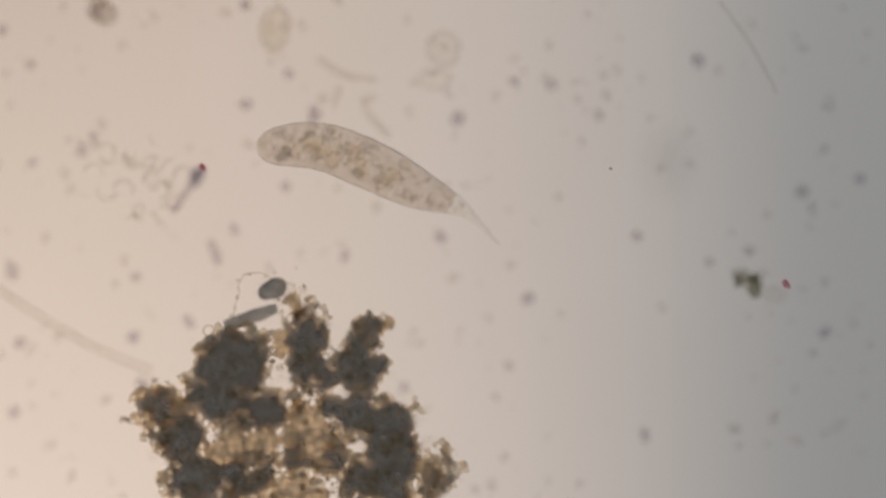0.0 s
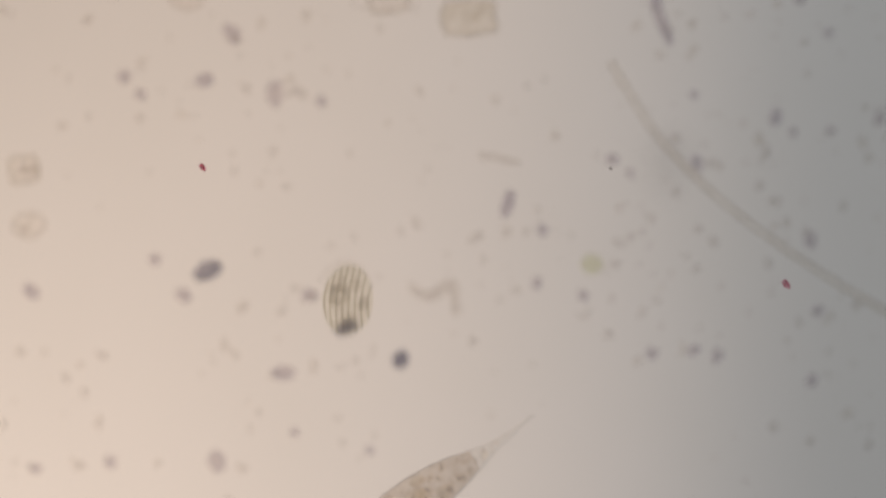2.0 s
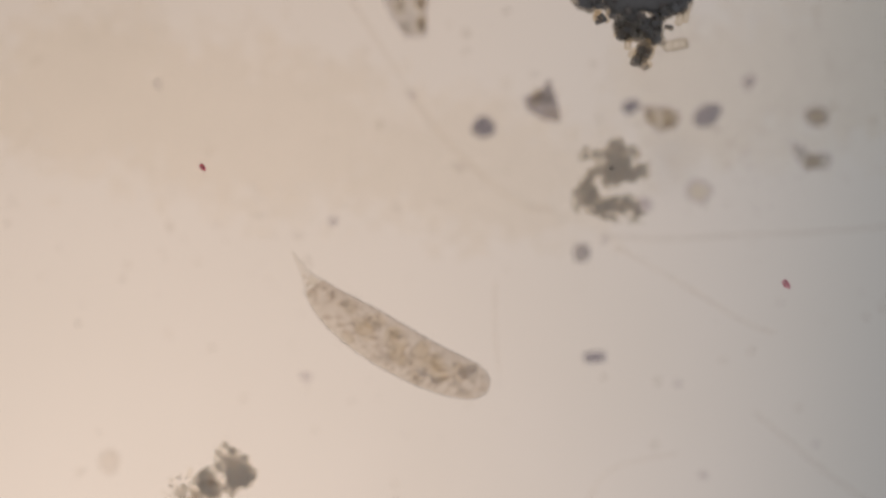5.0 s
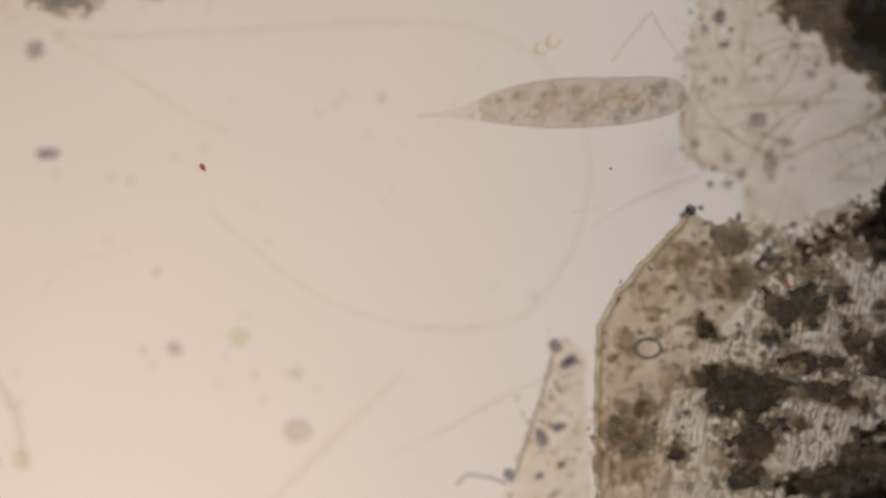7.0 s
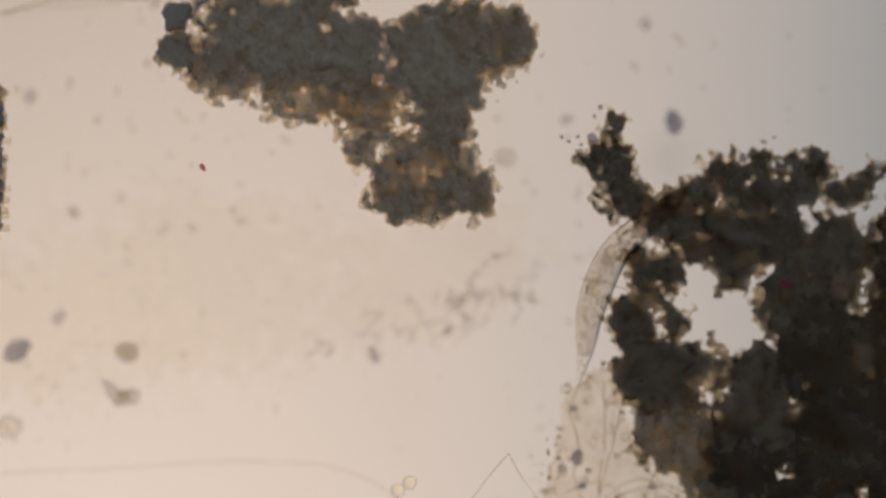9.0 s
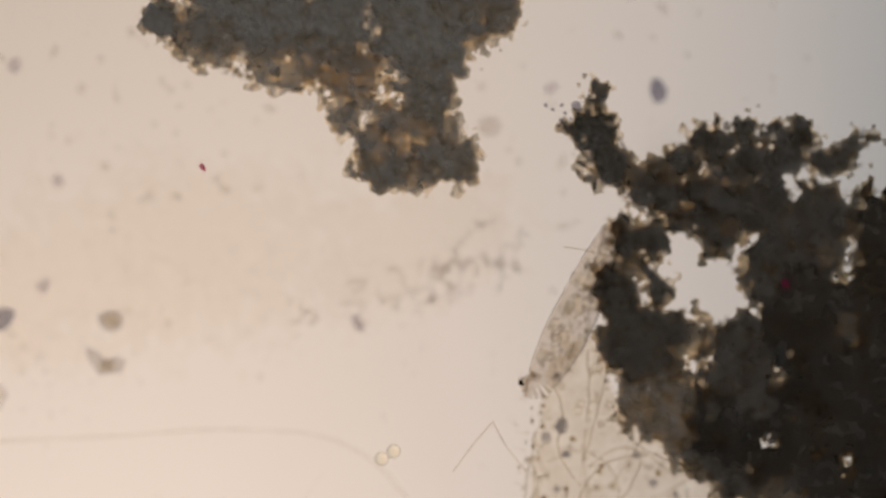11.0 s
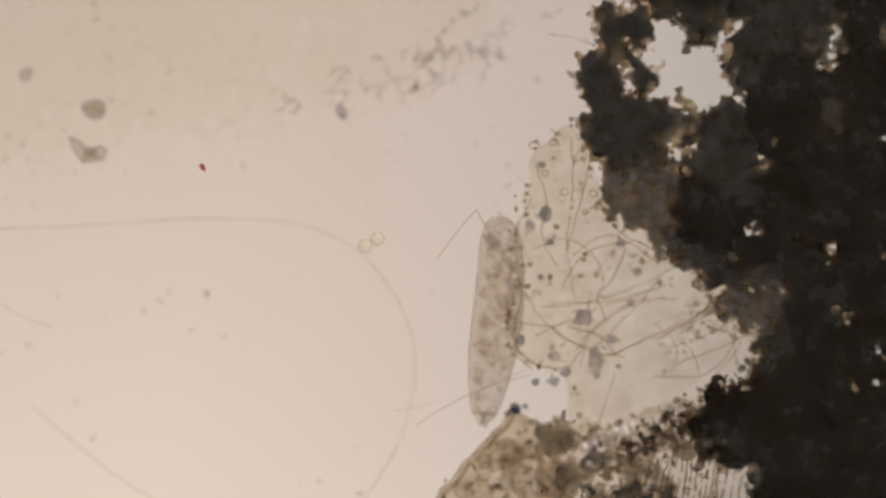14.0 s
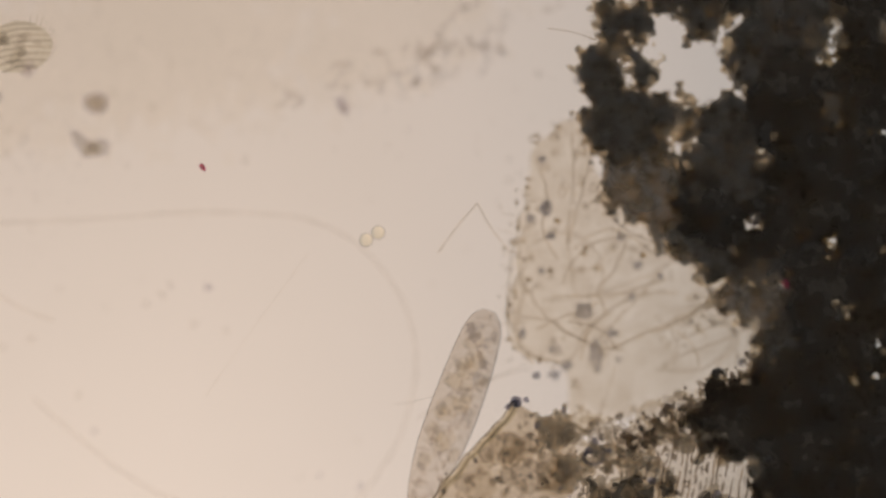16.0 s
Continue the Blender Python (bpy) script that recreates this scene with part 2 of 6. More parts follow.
M_CUTICLE = clear("leaf_cuticle", (0.88, 0.85, 0.805), (0.978, 0.958, 0.926), 60, share=0.02)
M_LOOP = clear("loop_fibre_wall", (0.905, 0.89, 0.873), (0.965, 0.954, 0.94), 40, share=0.0)
M_BLOTCH = clear("brown_blotch", (0.87, 0.84, 0.785), (0.975, 0.958, 0.92), 90, share=0.03, island=0.15)
M_SPECK = clear("speck_slate", (0.82, 0.80, 0.835), (0.92, 0.895, 0.9), 50, (0.3, 0.3, 0.35), 0.05)
M_SPECK_PALE = clear("speck_pale", (0.92, 0.905, 0.89), (0.985, 0.975, 0.96), 50, share=0.01, island=0.06)
M_SPECK_DARK = clear("speck_dark", (0.58, 0.58, 0.635), (0.79, 0.775, 0.805), 50, (0.25, 0.25, 0.3), 0.12)
M_SPECK_BROWN = clear("speck_brown", (0.56, 0.48, 0.4), (0.88, 0.8, 0.7), 40, share=0.06, island=0.25)
M_GREEN = clear("alga_green", (0.925, 0.93, 0.85), (0.975, 0.975, 0.93), 50, (0.2, 0.3, 0.1), 0.02)
M_CELL = clear("cell_wall_clear", (0.925, 0.908, 0.865), (0.988, 0.972, 0.945), 30, share=0.01)
M_RIM_CELL = clear("rim_cell", (0.89, 0.855, 0.80), (0.975, 0.953, 0.91), 90, share=0.02)
M_SHRED = clear("shred_grey", (0.78, 0.77, 0.77), (0.96, 0.95, 0.945), 55, share=0.0)
M_CELL_EDGE = clear("cell_edge", (0.80, 0.78, 0.75), (0.93, 0.91, 0.88), 40, share=0.02)
M_FIBRE = clear("fibre_glassy", (0.955, 0.94, 0.925), (0.99, 0.985, 0.975), 25, share=0.0)
M_FIBRE_DARK = clear("hypha_brown", (0.70, 0.66, 0.59), (0.93, 0.89, 0.83), 30, share=0.02)
M_SKIN = clear("worm_skin", (0.858, 0.833, 0.803), (0.903, 0.881, 0.854), 90, share=0.0, ior=1.035)
M_SKIN_TAIL = clear("worm_tail_skin", (0.952, 0.947, 0.938), (0.975, 0.97, 0.962), 90, share=0.0, ior=1.035)
M_GRAN = clear("food_granule", (0.966, 0.953, 0.938), (0.992, 0.985, 0.975), 150, share=0.0, island=0.05)
M_GRAN_DARK = clear("food_granule_dark", (0.905, 0.898, 0.885), (0.965, 0.958, 0.945), 150, share=0.0, island=0.06)
M_GRAN_BLUE = clear("food_patch_slate", (0.91, 0.908, 0.906), (0.965, 0.96, 0.955), 80, share=0.0, island=0.08)
M_VACUOLE = clear("food_vacuole", (0.955, 0.945, 0.92), (0.995, 0.985, 0.965), 90, share=0.0, ior=1.025)
M_TISSUE = clear("leaf_tissue", (0.85, 0.817, 0.765), (0.95, 0.926, 0.885), 55, share=0.02)
M_WALL = clear("leaf_cell_wall", (0.40, 0.35, 0.29), (0.84, 0.78, 0.7), 60, share=0.04)
M_MARGIN = clear("leaf_margin_dark", (0.50, 0.47, 0.41), (0.80, 0.77, 0.71), 60, share=0.03)
M_OLIVE_BAND = clear("leaf_margin_olive", (0.91, 0.90, 0.83), (0.965, 0.955, 0.905), 60, share=0.02)
M_DOT = clear("membrane_dot", (0.56, 0.565, 0.60), (0.93, 0.915, 0.90), 75, share=0.03)
M_MEMBRANE = clear("clear_membrane", (0.90, 0.868, 0.815), (0.98, 0.961, 0.926), 60, share=0.005)
M_OLIVE = clear("leaf_tan_lump", (0.935, 0.918, 0.887), (0.99, 0.98, 0.962), 90, share=0.02, island=0.08)
M_BEAD = clear("oil_bead", (0.995, 0.97, 0.89), (1.0, 0.99, 0.94), 20, share=0.0, ior=1.1)
M_RED = clear("dust_red", (0.70, 0.27, 0.40), (0.84, 0.42, 0.54), 90, (0.5, 0.06, 0.2), 0.2)
M_DUST = clear("dust_dark", (0.1, 0.1, 0.12), (0.2, 0.2, 0.2), 90, share=0.2)
M_SMUDGE = clear("dust_smudge", (0.93, 0.93, 0.93), (0.97, 0.97, 0.97), 20, share=0.0)


# ---- mesh tools ----
def ico(level):
    bm = bmesh.new()
    bmesh.ops.create_icosphere(bm, subdivisions=level, radius=1.0)
    v = np.array([x.co[:] for x in bm.verts])
    f = [[x.index for x in p.verts] for p in bm.faces]
    bm.free()
    return v, f


ICO = {k: ico(k) for k in (1, 2, 3, 4)}
RNG = np.random.default_rng(7)


def turn_z(p, a):
    c, s = math.cos(a), math.sin(a)
    return np.stack([p[:, 0] * c - p[:, 1] * s, p[:, 0] * s + p[:, 1] * c, p[:, 2]], axis=1)


class Soup:
    """Vertices and faces gathered for one mesh."""

    def __init__(self):
        self.v, self.f, self.n = [], [], 0

    def add(self, v, f):
        self.v.append(v)
        self.f += [[i + self.n for i in q] for q in f]
        self.n += len(v)

    def blob(self, c, r, level=1, rough=0.25, angle=0.0, freq=1.6):
        """A lumpy body round c with half axes r."""
        v, f = ICO[level]
        seed = RNG.random(3) * 50
        if level <= 1:
            k = 1 + rough * (RNG.random(len(v)) - 0.5) * 2
        else:
            k = np.array([1 + rough * (1.3 * noise.noise(Vector(p * freq + seed)) + 0.8 * noise.noise(Vector(p * freq * 2.7 + seed))
                                       + 0.6 * noise.noise(Vector(p * freq * 6.5 + seed)) + (0.4 * noise.noise(Vector(p * freq * 14 + seed)) if level > 2 else 0.0)) for p in v])
        p = turn_z(v * k[:, None] * np.array(r), angle) + np.array(c)
        self.add(p, f)

    def tube(self, pts, r, sides=6):
        """A round thread along pts; r is one radius or one for each point."""
        pts = [Vector(p) for p in pts]
        rs = [r] * len(pts) if isinstance(r, (int, float)) else r
        ring = []
        for i, p in enumerate(pts):
            d = (pts[min(i + 1, len(pts) - 1)] - pts[max(i - 1, 0)]).normalized()
            a = d.cross(Vector((0, 0, 1))).normalized()
            b = d.cross(a)
            for k in range(sides):
                w = 2 * math.pi * k / sides
                ring.append((p + (a * math.cos(w) + b * math.sin(w)) * rs[i])[:])
        f = []
        for i in range(len(pts) - 1):
            for k in range(sides):
                q = (k + 1) % sides
                f.append([i * sides + k, i * sides + q, (i + 1) * sides + q, (i + 1) * sides + k])
        n = len(pts)
        f.append(list(range(sides))[::-1])
        f.append(list(range((n - 1) * sides, n * sides)))
        self.add(np.array(ring), f)

    def sheet(self, rim, z0, z1):
        """A flat slab with that rim, from height z0 to z1."""
        n = len(rim)
        v = [(p[0], p[1], z0) for p in rim] + [(p[0], p[1], z1) for p in rim]
        f = [list(range(n))[::-1], list(range(n, 2 * n))]
        f += [[i, (i + 1) % n, n + (i + 1) % n, n + i] for i in range(n)]
        self.add(np.array(v), f)

    def mesh(self, name, material, smooth=True):
        me = bpy.data.meshes.new(name)
        me.from_pydata(np.concatenate(self.v).tolist() if self.v else [], [], self.f)
        me.materials.append(material)
        if smooth:
            me.polygons.foreach_set("use_smooth", [True] * len(me.polygons))
        me.update()
        return me


def part(name, soup, material, parent, label="", kind="", smooth=True):
    ob = new(name, soup.mesh(name, material, smooth))
    ob.parent = parent
    return tagged(ob, label=label, kind=kind)


def thing(name, label, category, u, v, z=0.0, group="", kind=""):
    """An empty at the plan's place u, v that parents its parts."""
    e = new(name)
    e.empty_display_size = 0.02
    e.matrix_basis = Matrix.Translation(at(u, v, z))
    return tagged(e, label, category, group, kind)


def glide(points, step=9.0, wob=0.0):
    """A smooth line of places through a few points of the plan, relative to nothing."""
    p = [Vector((x, y, 0)) for x, y in points]
    out = []
    for i in range(len(p) - 1):
        a, b, c, d = p[max(i - 1, 0)], p[i], p[i + 1], p[min(i + 2, len(p) - 1)]
        n = max(2, int((c - b).length / step))
        for k in range(n):
            s = k / n
            q = 0.5 * ((2 * b) + (c - a) * s + (2 * a - 5 * b + 4 * c - d) * s * s + (3 * b - a - 3 * c + d) * s ** 3)
            if wob:
                q = q + wob * Vector((noise.noise(q * 0.045), noise.noise(q * 0.045 + Vector((9, 4, 1))), 0))
            out.append(q)
    out.append(p[-1])
    return out


# ---- the microscope's own parts ----
def slide():
    s = Soup()
    x0, x1, y0, y1 = -1900 * U, 2300 * U, -3300 * U, 900 * U
    s.sheet([(x0, y0), (x1, y0), (x1, y1), (x0, y1)], -0.12, 0.0)
    ob = new("glass_slide", s.mesh("glass_slide", M_GLASS, False))
    tagged(ob, "clear flat glass microscope slide under a water drop", "glass slide", kind="structure")


def lamp():
    """The lamp under the stage, which stays under the lens."""
    e = thing("microscope_lamp", "round substage lamp with a glowing warm-white opal glass", "lamp", 0, 0, 0)
    s = Soup()
    n = 72
    s.sheet([(0.62 * math.cos(2 * math.pi * k / n), 0.62 * math.sin(2 * math.pi * k / n)) for k in range(n)], -0.02, 0.0)
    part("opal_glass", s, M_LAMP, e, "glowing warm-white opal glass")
    b = Soup()
    prof = [(0.63, 0.005), (0.67, 0.005), (0.68, -0.01), (0.68, -0.2), (0.63, -0.2), (0.63, 0.005)]
    rows = [[(r * math.cos(2 * math.pi * k / n), r * math.sin(2 * math.pi * k / n), z) for k in range(n)] for r, z in prof]
    v = np.array([p for r in rows for p in r])
    f = [[i * n + k, i * n + (k + 1) % n, (i + 1) * n + (k + 1) % n, (i + 1) * n + k] for i in range(len(prof) - 1) for k in range(n)]
    b.add(v, f)
    part("housing", b, M_BLACK, e, "black metal lamp housing")
    return e


def eyepiece_dust():
    """Dust in the eyepiece, which stays in the view while the slide goes by."""
    made = []
    spots = [("dust_speck", "tiny curled red dust fibre inside the eyepiece", M_RED, -426, -145, 7, 9),
             ("dust_speck", "tiny curled red dust fibre inside the eyepiece", M_RED, 607, 62, 9, 11),
             ("dust_speck", "tiny black dust grain inside the eyepiece", M_DUST, 297, -142, 2.6, 2.2)]
    spots.append(("dust_smudge", "faint grey dust smudge on the condenser lens", M_SMUDGE, 411, -156, 42, 60))
    for name, label, mat, u, v, ru, rv in spots:
        s = Soup()
        if mat is M_RED:
            pts = []
            for k in range(26):
                w = k * 0.55
                pts.append((u * U + ru * U * (0.55 * math.cos(w) + (k / 26 - 0.5)) * 0.75, -v * U - rv * U * (0.55 * math.sin(w) + (k / 26 - 0.5)) * 0.85, 0.0))
            s.tube(pts, 1.5 * U, 5)
        else:
            s.blob((u * U, -v * U, 0), (ru * U, rv * U, 1.5 * U), 2, 0.2)
        ob = new(name, s.mesh(name, mat))
        made.append(tagged(ob, label, "dust", "eyepiece dust"))
    return made


slide()
LAMP = lamp()
DUST = eyepiece_dust()


# ---- kinds of debris ----
PLACED = []     # where specks already lie


def speck(u, v, r, mat=None, long=1.0, angle=0.0, name="debris_speck", label="small round slate-grey debris speck lying on the glass", z=0.0, close=False):
    """One loose speck of half width r plan units."""
    mat = mat or M_SPECK
    if v > 1500 and r < 12:
        r *= 0.66
    if not close and any((u - a) ** 2 + (v - b) ** 2 < 26 ** 2 for a, b in PLACED):
        return None
    PLACED.append((u, v))
    if r < 9.5 and RNG.random() < 0.45 and mat is M_SPECK:
        mat = M_SPECK_PALE
    long = long * (1 + 0.6 * RNG.random() ** 2)
    angle = angle or 360 * RNG.random()
    s = Soup()
    s.blob((0, 0, r * 0.55 * U), (r * long * U, r * U, r * 0.55 * U), 2, 0.26 if r > 10 else 0.38, radians(angle))
    ob = new(name, s.mesh(name, mat))
    ob.matrix_basis = Matrix.Translation(at(u, v, z))
    return tagged(ob, label, "speck", "loose debris specks")


def cell(u, v, ru, rv, angle=0.0, label="", mat=None, edge=None, inner=6, square=0.0, z=0.002, name="plant_cell"):
    """An empty plant cell: a clear body, a darker rim and a few grains in it."""
    e = thing(name, label or "pale translucent plant cell with a thin grey wall", "cell", u, v, z, "loose cells")
    n = 40
    rim = []
    sd = RNG.random() * 40
    for k in range(n):
        w = 2 * math.pi * k / n
        q = 1 + 0.16 * noise.noise(Vector((math.cos(w) * 1.4 + sd, math.sin(w) * 1.4, sd)))
        c, s_ = math.cos(w), math.sin(w)
        if square:
            m = max(abs(c), abs(s_)) ** square
            c, s_ = c / m, s_ / m
        x, y = c * ru * U * q, s_ * rv * U * q
        a = radians(angle)
        rim.append((x * math.cos(a) - y * math.sin(a), x * math.sin(a) + y * math.cos(a)))
    b = Soup()
    b.sheet([(x * 0.97, y * 0.97) for x, y in rim], 0.0, 6 * U)
    part("cell_body", b, mat or M_CELL, e)
    w_ = Soup()
    w_.tube([(x, y, 4 * U) for x, y in rim + rim[:2]], 3.0 * U, 5)
    part("cell_wall", w_, edge or M_CELL_EDGE, e, "thin grey cell wall")
    if inner:
        g = Soup()
        for _ in range(inner):
            a, q = RNG.random() * 6.28, 0.75 * math.sqrt(RNG.random())
            rr = (2.5 + 5 * RNG.random()) * U
            g.blob((ru * U * q * math.cos(a), rv * U * q * math.sin(a), 7 * U), (rr * 1.3, rr, rr * 0.6), 1, 0.3, RNG.random() * 6)
        part("inner_grain", g, M_SPECK_PALE, e, kind="stuff")
    return e


def thread(name, label, points, r, mat, z=0.004, wob=0.0, category="fibre", double=False, lift=0.0):
    """A long fibre lying on the glass; double gives a hollow one with two walls."""
    line = glide(points, 10, wob)
    o = at(points[0][0], points[0][1], z)
    n = len(line)
    pts = [at(q.x, q.y, z + lift * math.sin(math.pi * i / n)) - o for i, q in enumerate(line)]
    if not double:
        s = Soup()
        s.tube(pts, r * U, 6)
        ob = new(name, s.mesh(name, mat))
        ob.matrix_basis = Matrix.Translation(o)
        return tagged(ob, label, category)
    e = thing(name, label, category, points[0][0], points[0][1], z)
    s = Soup()
    s.tube(pts, r * U, 8)
    part("core", s, M_FIBRE, e)
    for side in (-1, 1):
        w = Soup()
        off = []
        for i, p in enumerate(pts):
            d = (pts[min(i + 1, n - 1)] - pts[max(i - 1, 0)]).normalized()
            off.append(p + Vector((-d.y, d.x, 0)) * side * r * U)
        w.tube(off, max(0.9, r * 0.22) * U, 5)
        part("wall", w, mat, e)
    return e


PERM = np.random.default_rng(11).permutation(256)


def ripple(x, y, seed):
    """Smooth random waves over the plan, about -0.7 to 0.7, one unit long."""
    ix, iy = np.floor(x).astype(int), np.floor(y).astype(int)
    fx, fy = x - ix, y - iy

    def corner(dx, dy):
        a = PERM[(PERM[(ix + dx + seed) & 255] + iy + dy) & 255] * (2 * math.pi / 256)
        return np.cos(a) * (fx - dx) + np.sin(a) * (fy - dy)

    sx, sy = fx * fx * (3 - 2 * fx), fy * fy * (3 - 2 * fy)
    low = corner(0, 0) * (1 - sx) + corner(1, 0) * sx
    high = corner(0, 1) * (1 - sx) + corner(1, 1) * sx
    return low * (1 - sy) + high * sy


def matted(lobes, step, seed, power, rag):
    """How deep each place of a heap lies inside it, in steps of 40 plan units, with a ragged crumbly outline."""
    lob = np.array(lobes, float)
    reach = lob[:, 2:4].max(axis=1) + 40
    us = np.arange((lob[:, 0] - reach).min(), (lob[:, 0] + reach).max(), step)
    vs = np.arange((lob[:, 1] - reach).min(), (lob[:, 1] + reach).max(), step)
    x, y = np.meshgrid(us, vs)
    f = np.full(x.shape, -9.0)
    for lu, lv, ru, rv, ang in lobes:
        w = radians(-ang)
        dx, dy = x - lu, y - lv
        px, py = np.abs(dx * math.cos(w) - dy * math.sin(w)) / ru, np.abs(dx * math.sin(w) + dy * math.cos(w)) / rv
        f = np.maximum(f, (1 - (px ** power + py ** power) ** (1 / power)) * min(ru, rv, 60) / 40)
    f = np.minimum(f, 1.0)
    for k, (size, amp) in enumerate(((62, 0.5), (27, 0.68), (13, 0.42), (7, 0.12))):
        f = f + rag * amp * ripple(x / size + 7.1 * k, y / size + 3.7 * k, seed + 31 * k)
    return x, y, f


def heap_layer(x, y, f, level, u, v, z, half, step, seed, foot=1.0):
    """A closed body over all places deeper than level, thin at its rim."""
    mean = (f[:-1, :-1] + f[1:, :-1] + f[:-1, 1:] + f[1:, 1:]) / 4
    name = islands(mean > level)
    big = [k for k in range(1, int(name.max()) + 1) if (name == k).sum() >= 90]
    made = [(heap_island(x, y, f, name == k, level, u, v, z, half, step, seed, foot), "") for k in big]
    rest = (name > 0) & ~np.isin(name, big)
    if rest.any():
        made.append((heap_island(x, y, f, rest, level, u, v, z, half, step, seed, foot), "stuff"))
    return made


def islands(full):
    """Numbers the patches of full that hang together."""
    name = np.zeros(full.shape, int)
    h, w = full.shape
    count = 0
    for i0, j0 in zip(*np.nonzero(full)):
        if name[i0, j0]:
            continue
        count += 1
        name[i0, j0] = count
        heap = [(i0, j0)]
        while heap:
            i, j = heap.pop()
            for a, b in ((i + 1, j), (i - 1, j), (i, j + 1), (i, j - 1)):
                if 0 <= a < h and 0 <= b < w and full[a, b] and not name[a, b]:
                    name[a, b] = count
                    heap.append((a, b))
    return name


def heap_island(x, y, f, full, level, u, v, z, half, step, seed, foot):
    """One closed body; its underside reaches foot times as far as its upper side."""
    s = Soup()
    gy, gx = np.gradient(f, step)
    count = np.zeros(f.shape, int)
    for a in (0, 1):
        for b in (0, 1):
            count[a:a + full.shape[0], b:b + full.shape[1]] += full
    used, rim = count > 0, (count > 0) & (count < 4)
    slope = gx ** 2 + gy ** 2 + 1e-6
    k = np.where(rim, (level - f) / slope, 0.0)
    mx, my = np.clip(k * gx, -0.55 * step, 0.55 * step), np.clip(k * gy, -0.55 * step, 0.55 * step)
    px, py = (x + mx - u) * U, -(y + my - v) * U
    h = half * np.sqrt(np.clip((f - level) / 0.45, 0, 1)) * (1 + 0.22 * ripple(x / 17, y / 17, seed) + 0.2 * ripple(x / 8, y / 8, seed + 5))
    h = np.where(rim, 0.0, np.maximum(h, 0.03 * half))
    up = np.full(f.shape, -1)
    n = int(used.sum())
    up[used] = np.arange(n)
    inner = used & ~rim
    down = up.copy()
    down[inner] = n + np.arange(int(inner.sum()))
    verts = np.concatenate([np.stack([px[used], py[used], z + h[used]], 1), np.stack([px[inner], py[inner], z - foot * h[inner]], 1)])
    i, j = np.nonzero(full)
    top = np.stack([up[i, j], up[i + 1, j], up[i + 1, j + 1], up[i, j + 1]], 1)
    low = np.stack([down[i, j], down[i, j + 1], down[i + 1, j + 1], down[i + 1, j]], 1)
    keep = (low != top[:, [0, 3, 2, 1]]).any(axis=1)
    s.add(verts, np.concatenate([top, low[keep]]).tolist())
    return s


# what a heap is made of, from its thin outside to its heart: part, depth, height of its middle, half its height, material
BODIES = {
    "soil": (("skirt", -0.20, 0.620, 0.04, "V_SKIRT"), ("veil", -0.04, 0.570, 0.05, "V_MID"), ("veil", 0.08, 0.545, 0.05, "V_MID"), ("crust", 0.22, 0.520, 0.06, "V_SOIL"), ("heart", 0.38, 0.460, 0.08, "V_SOIL_DENSE")),
    "dense": (("skirt", -0.24, 0.620, 0.04, "V_SKIRT"), ("veil", -0.10, 0.570, 0.05, "V_MID"), ("crust", 0.04, 0.520, 0.06, "V_SOIL"), ("heart", 0.18, 0.460, 0.08, "V_SOIL_DENSE")),
    "thin": (("skirt", -0.26, 0.620, 0.04, "V_SKIRT"), ("veil", -0.04, 0.570, 0.05, "V_MID"), ("veil", 0.14, 0.545, 0.05, "V_MID"), ("crust", 0.55, 0.520, 0.06, "V_SOIL")),
    "mass": (("skirt", -0.20, 0.620, 0.04, "V_BLACK_SKIRT"), ("veil", -0.06, 0.570, 0.05, "V_BLACK_MID"), ("crust", 0.08, 0.520, 0.06, "V_BLACK_THICK"), ("heart", 0.24, 0.460, 0.08, "V_BLACK")),
    "deep": (("skirt", -0.16, 0.620, 0.04, "V_DEEP_SKIRT"), ("veil", -0.04, 0.570, 0.05, "V_DEEP_SKIRT"), ("heart", 0.10, 0.460, 0.08, "V_DEEP")),
    "lace": (("skirt", -0.10, 0.620, 0.04, "V_BLACK_SKIRT"), ("veil", 0.06, 0.570, 0.05, "V_BLACK_MID"), ("crust", 0.34, 0.520, 0.06, "V_BLACK_THICK")),
    "brown": (("skirt", -0.16, 0.620, 0.04, "V_SKIRT"), ("veil", -0.02, 0.570, 0.05, "V_BROWN"), ("crust", 0.12, 0.520, 0.06, "V_BROWN")),
    "wisp": (("skirt", -0.05, 0.620, 0.04, "V_SKIRT"), ("veil", 0.2, 0.570, 0.05, "V_MID")),
    "char": (("rim_crust", -0.08, 0.500, 0.05, "V_CHAR_EDGE"), ("heart", 0.03, 0.580, 0.06, "V_CHAR")),
    "crumb": (("skirt", -0.12, 0.620, 0.04, "V_FAINT"), ("veil", 0.02, 0.570, 0.05, "V_LOOSE"), ("crust", 0.18, 0.520, 0.06, "V_LOOSE")),
    "faint": (("skirt", -0.10, 0.600, 0.06, "V_FAINT"), ("veil", 0.14, 0.560, 0.06, "V_FAINT")),
    "scum": (("film", 0.0, 0.40, 0.05, "V_SCUM"), ("film", 0.25, 0.50, 0.05, "V_SCUM"), ("film", 0.5, 0.60, 0.05, "V_SCUM")),
}
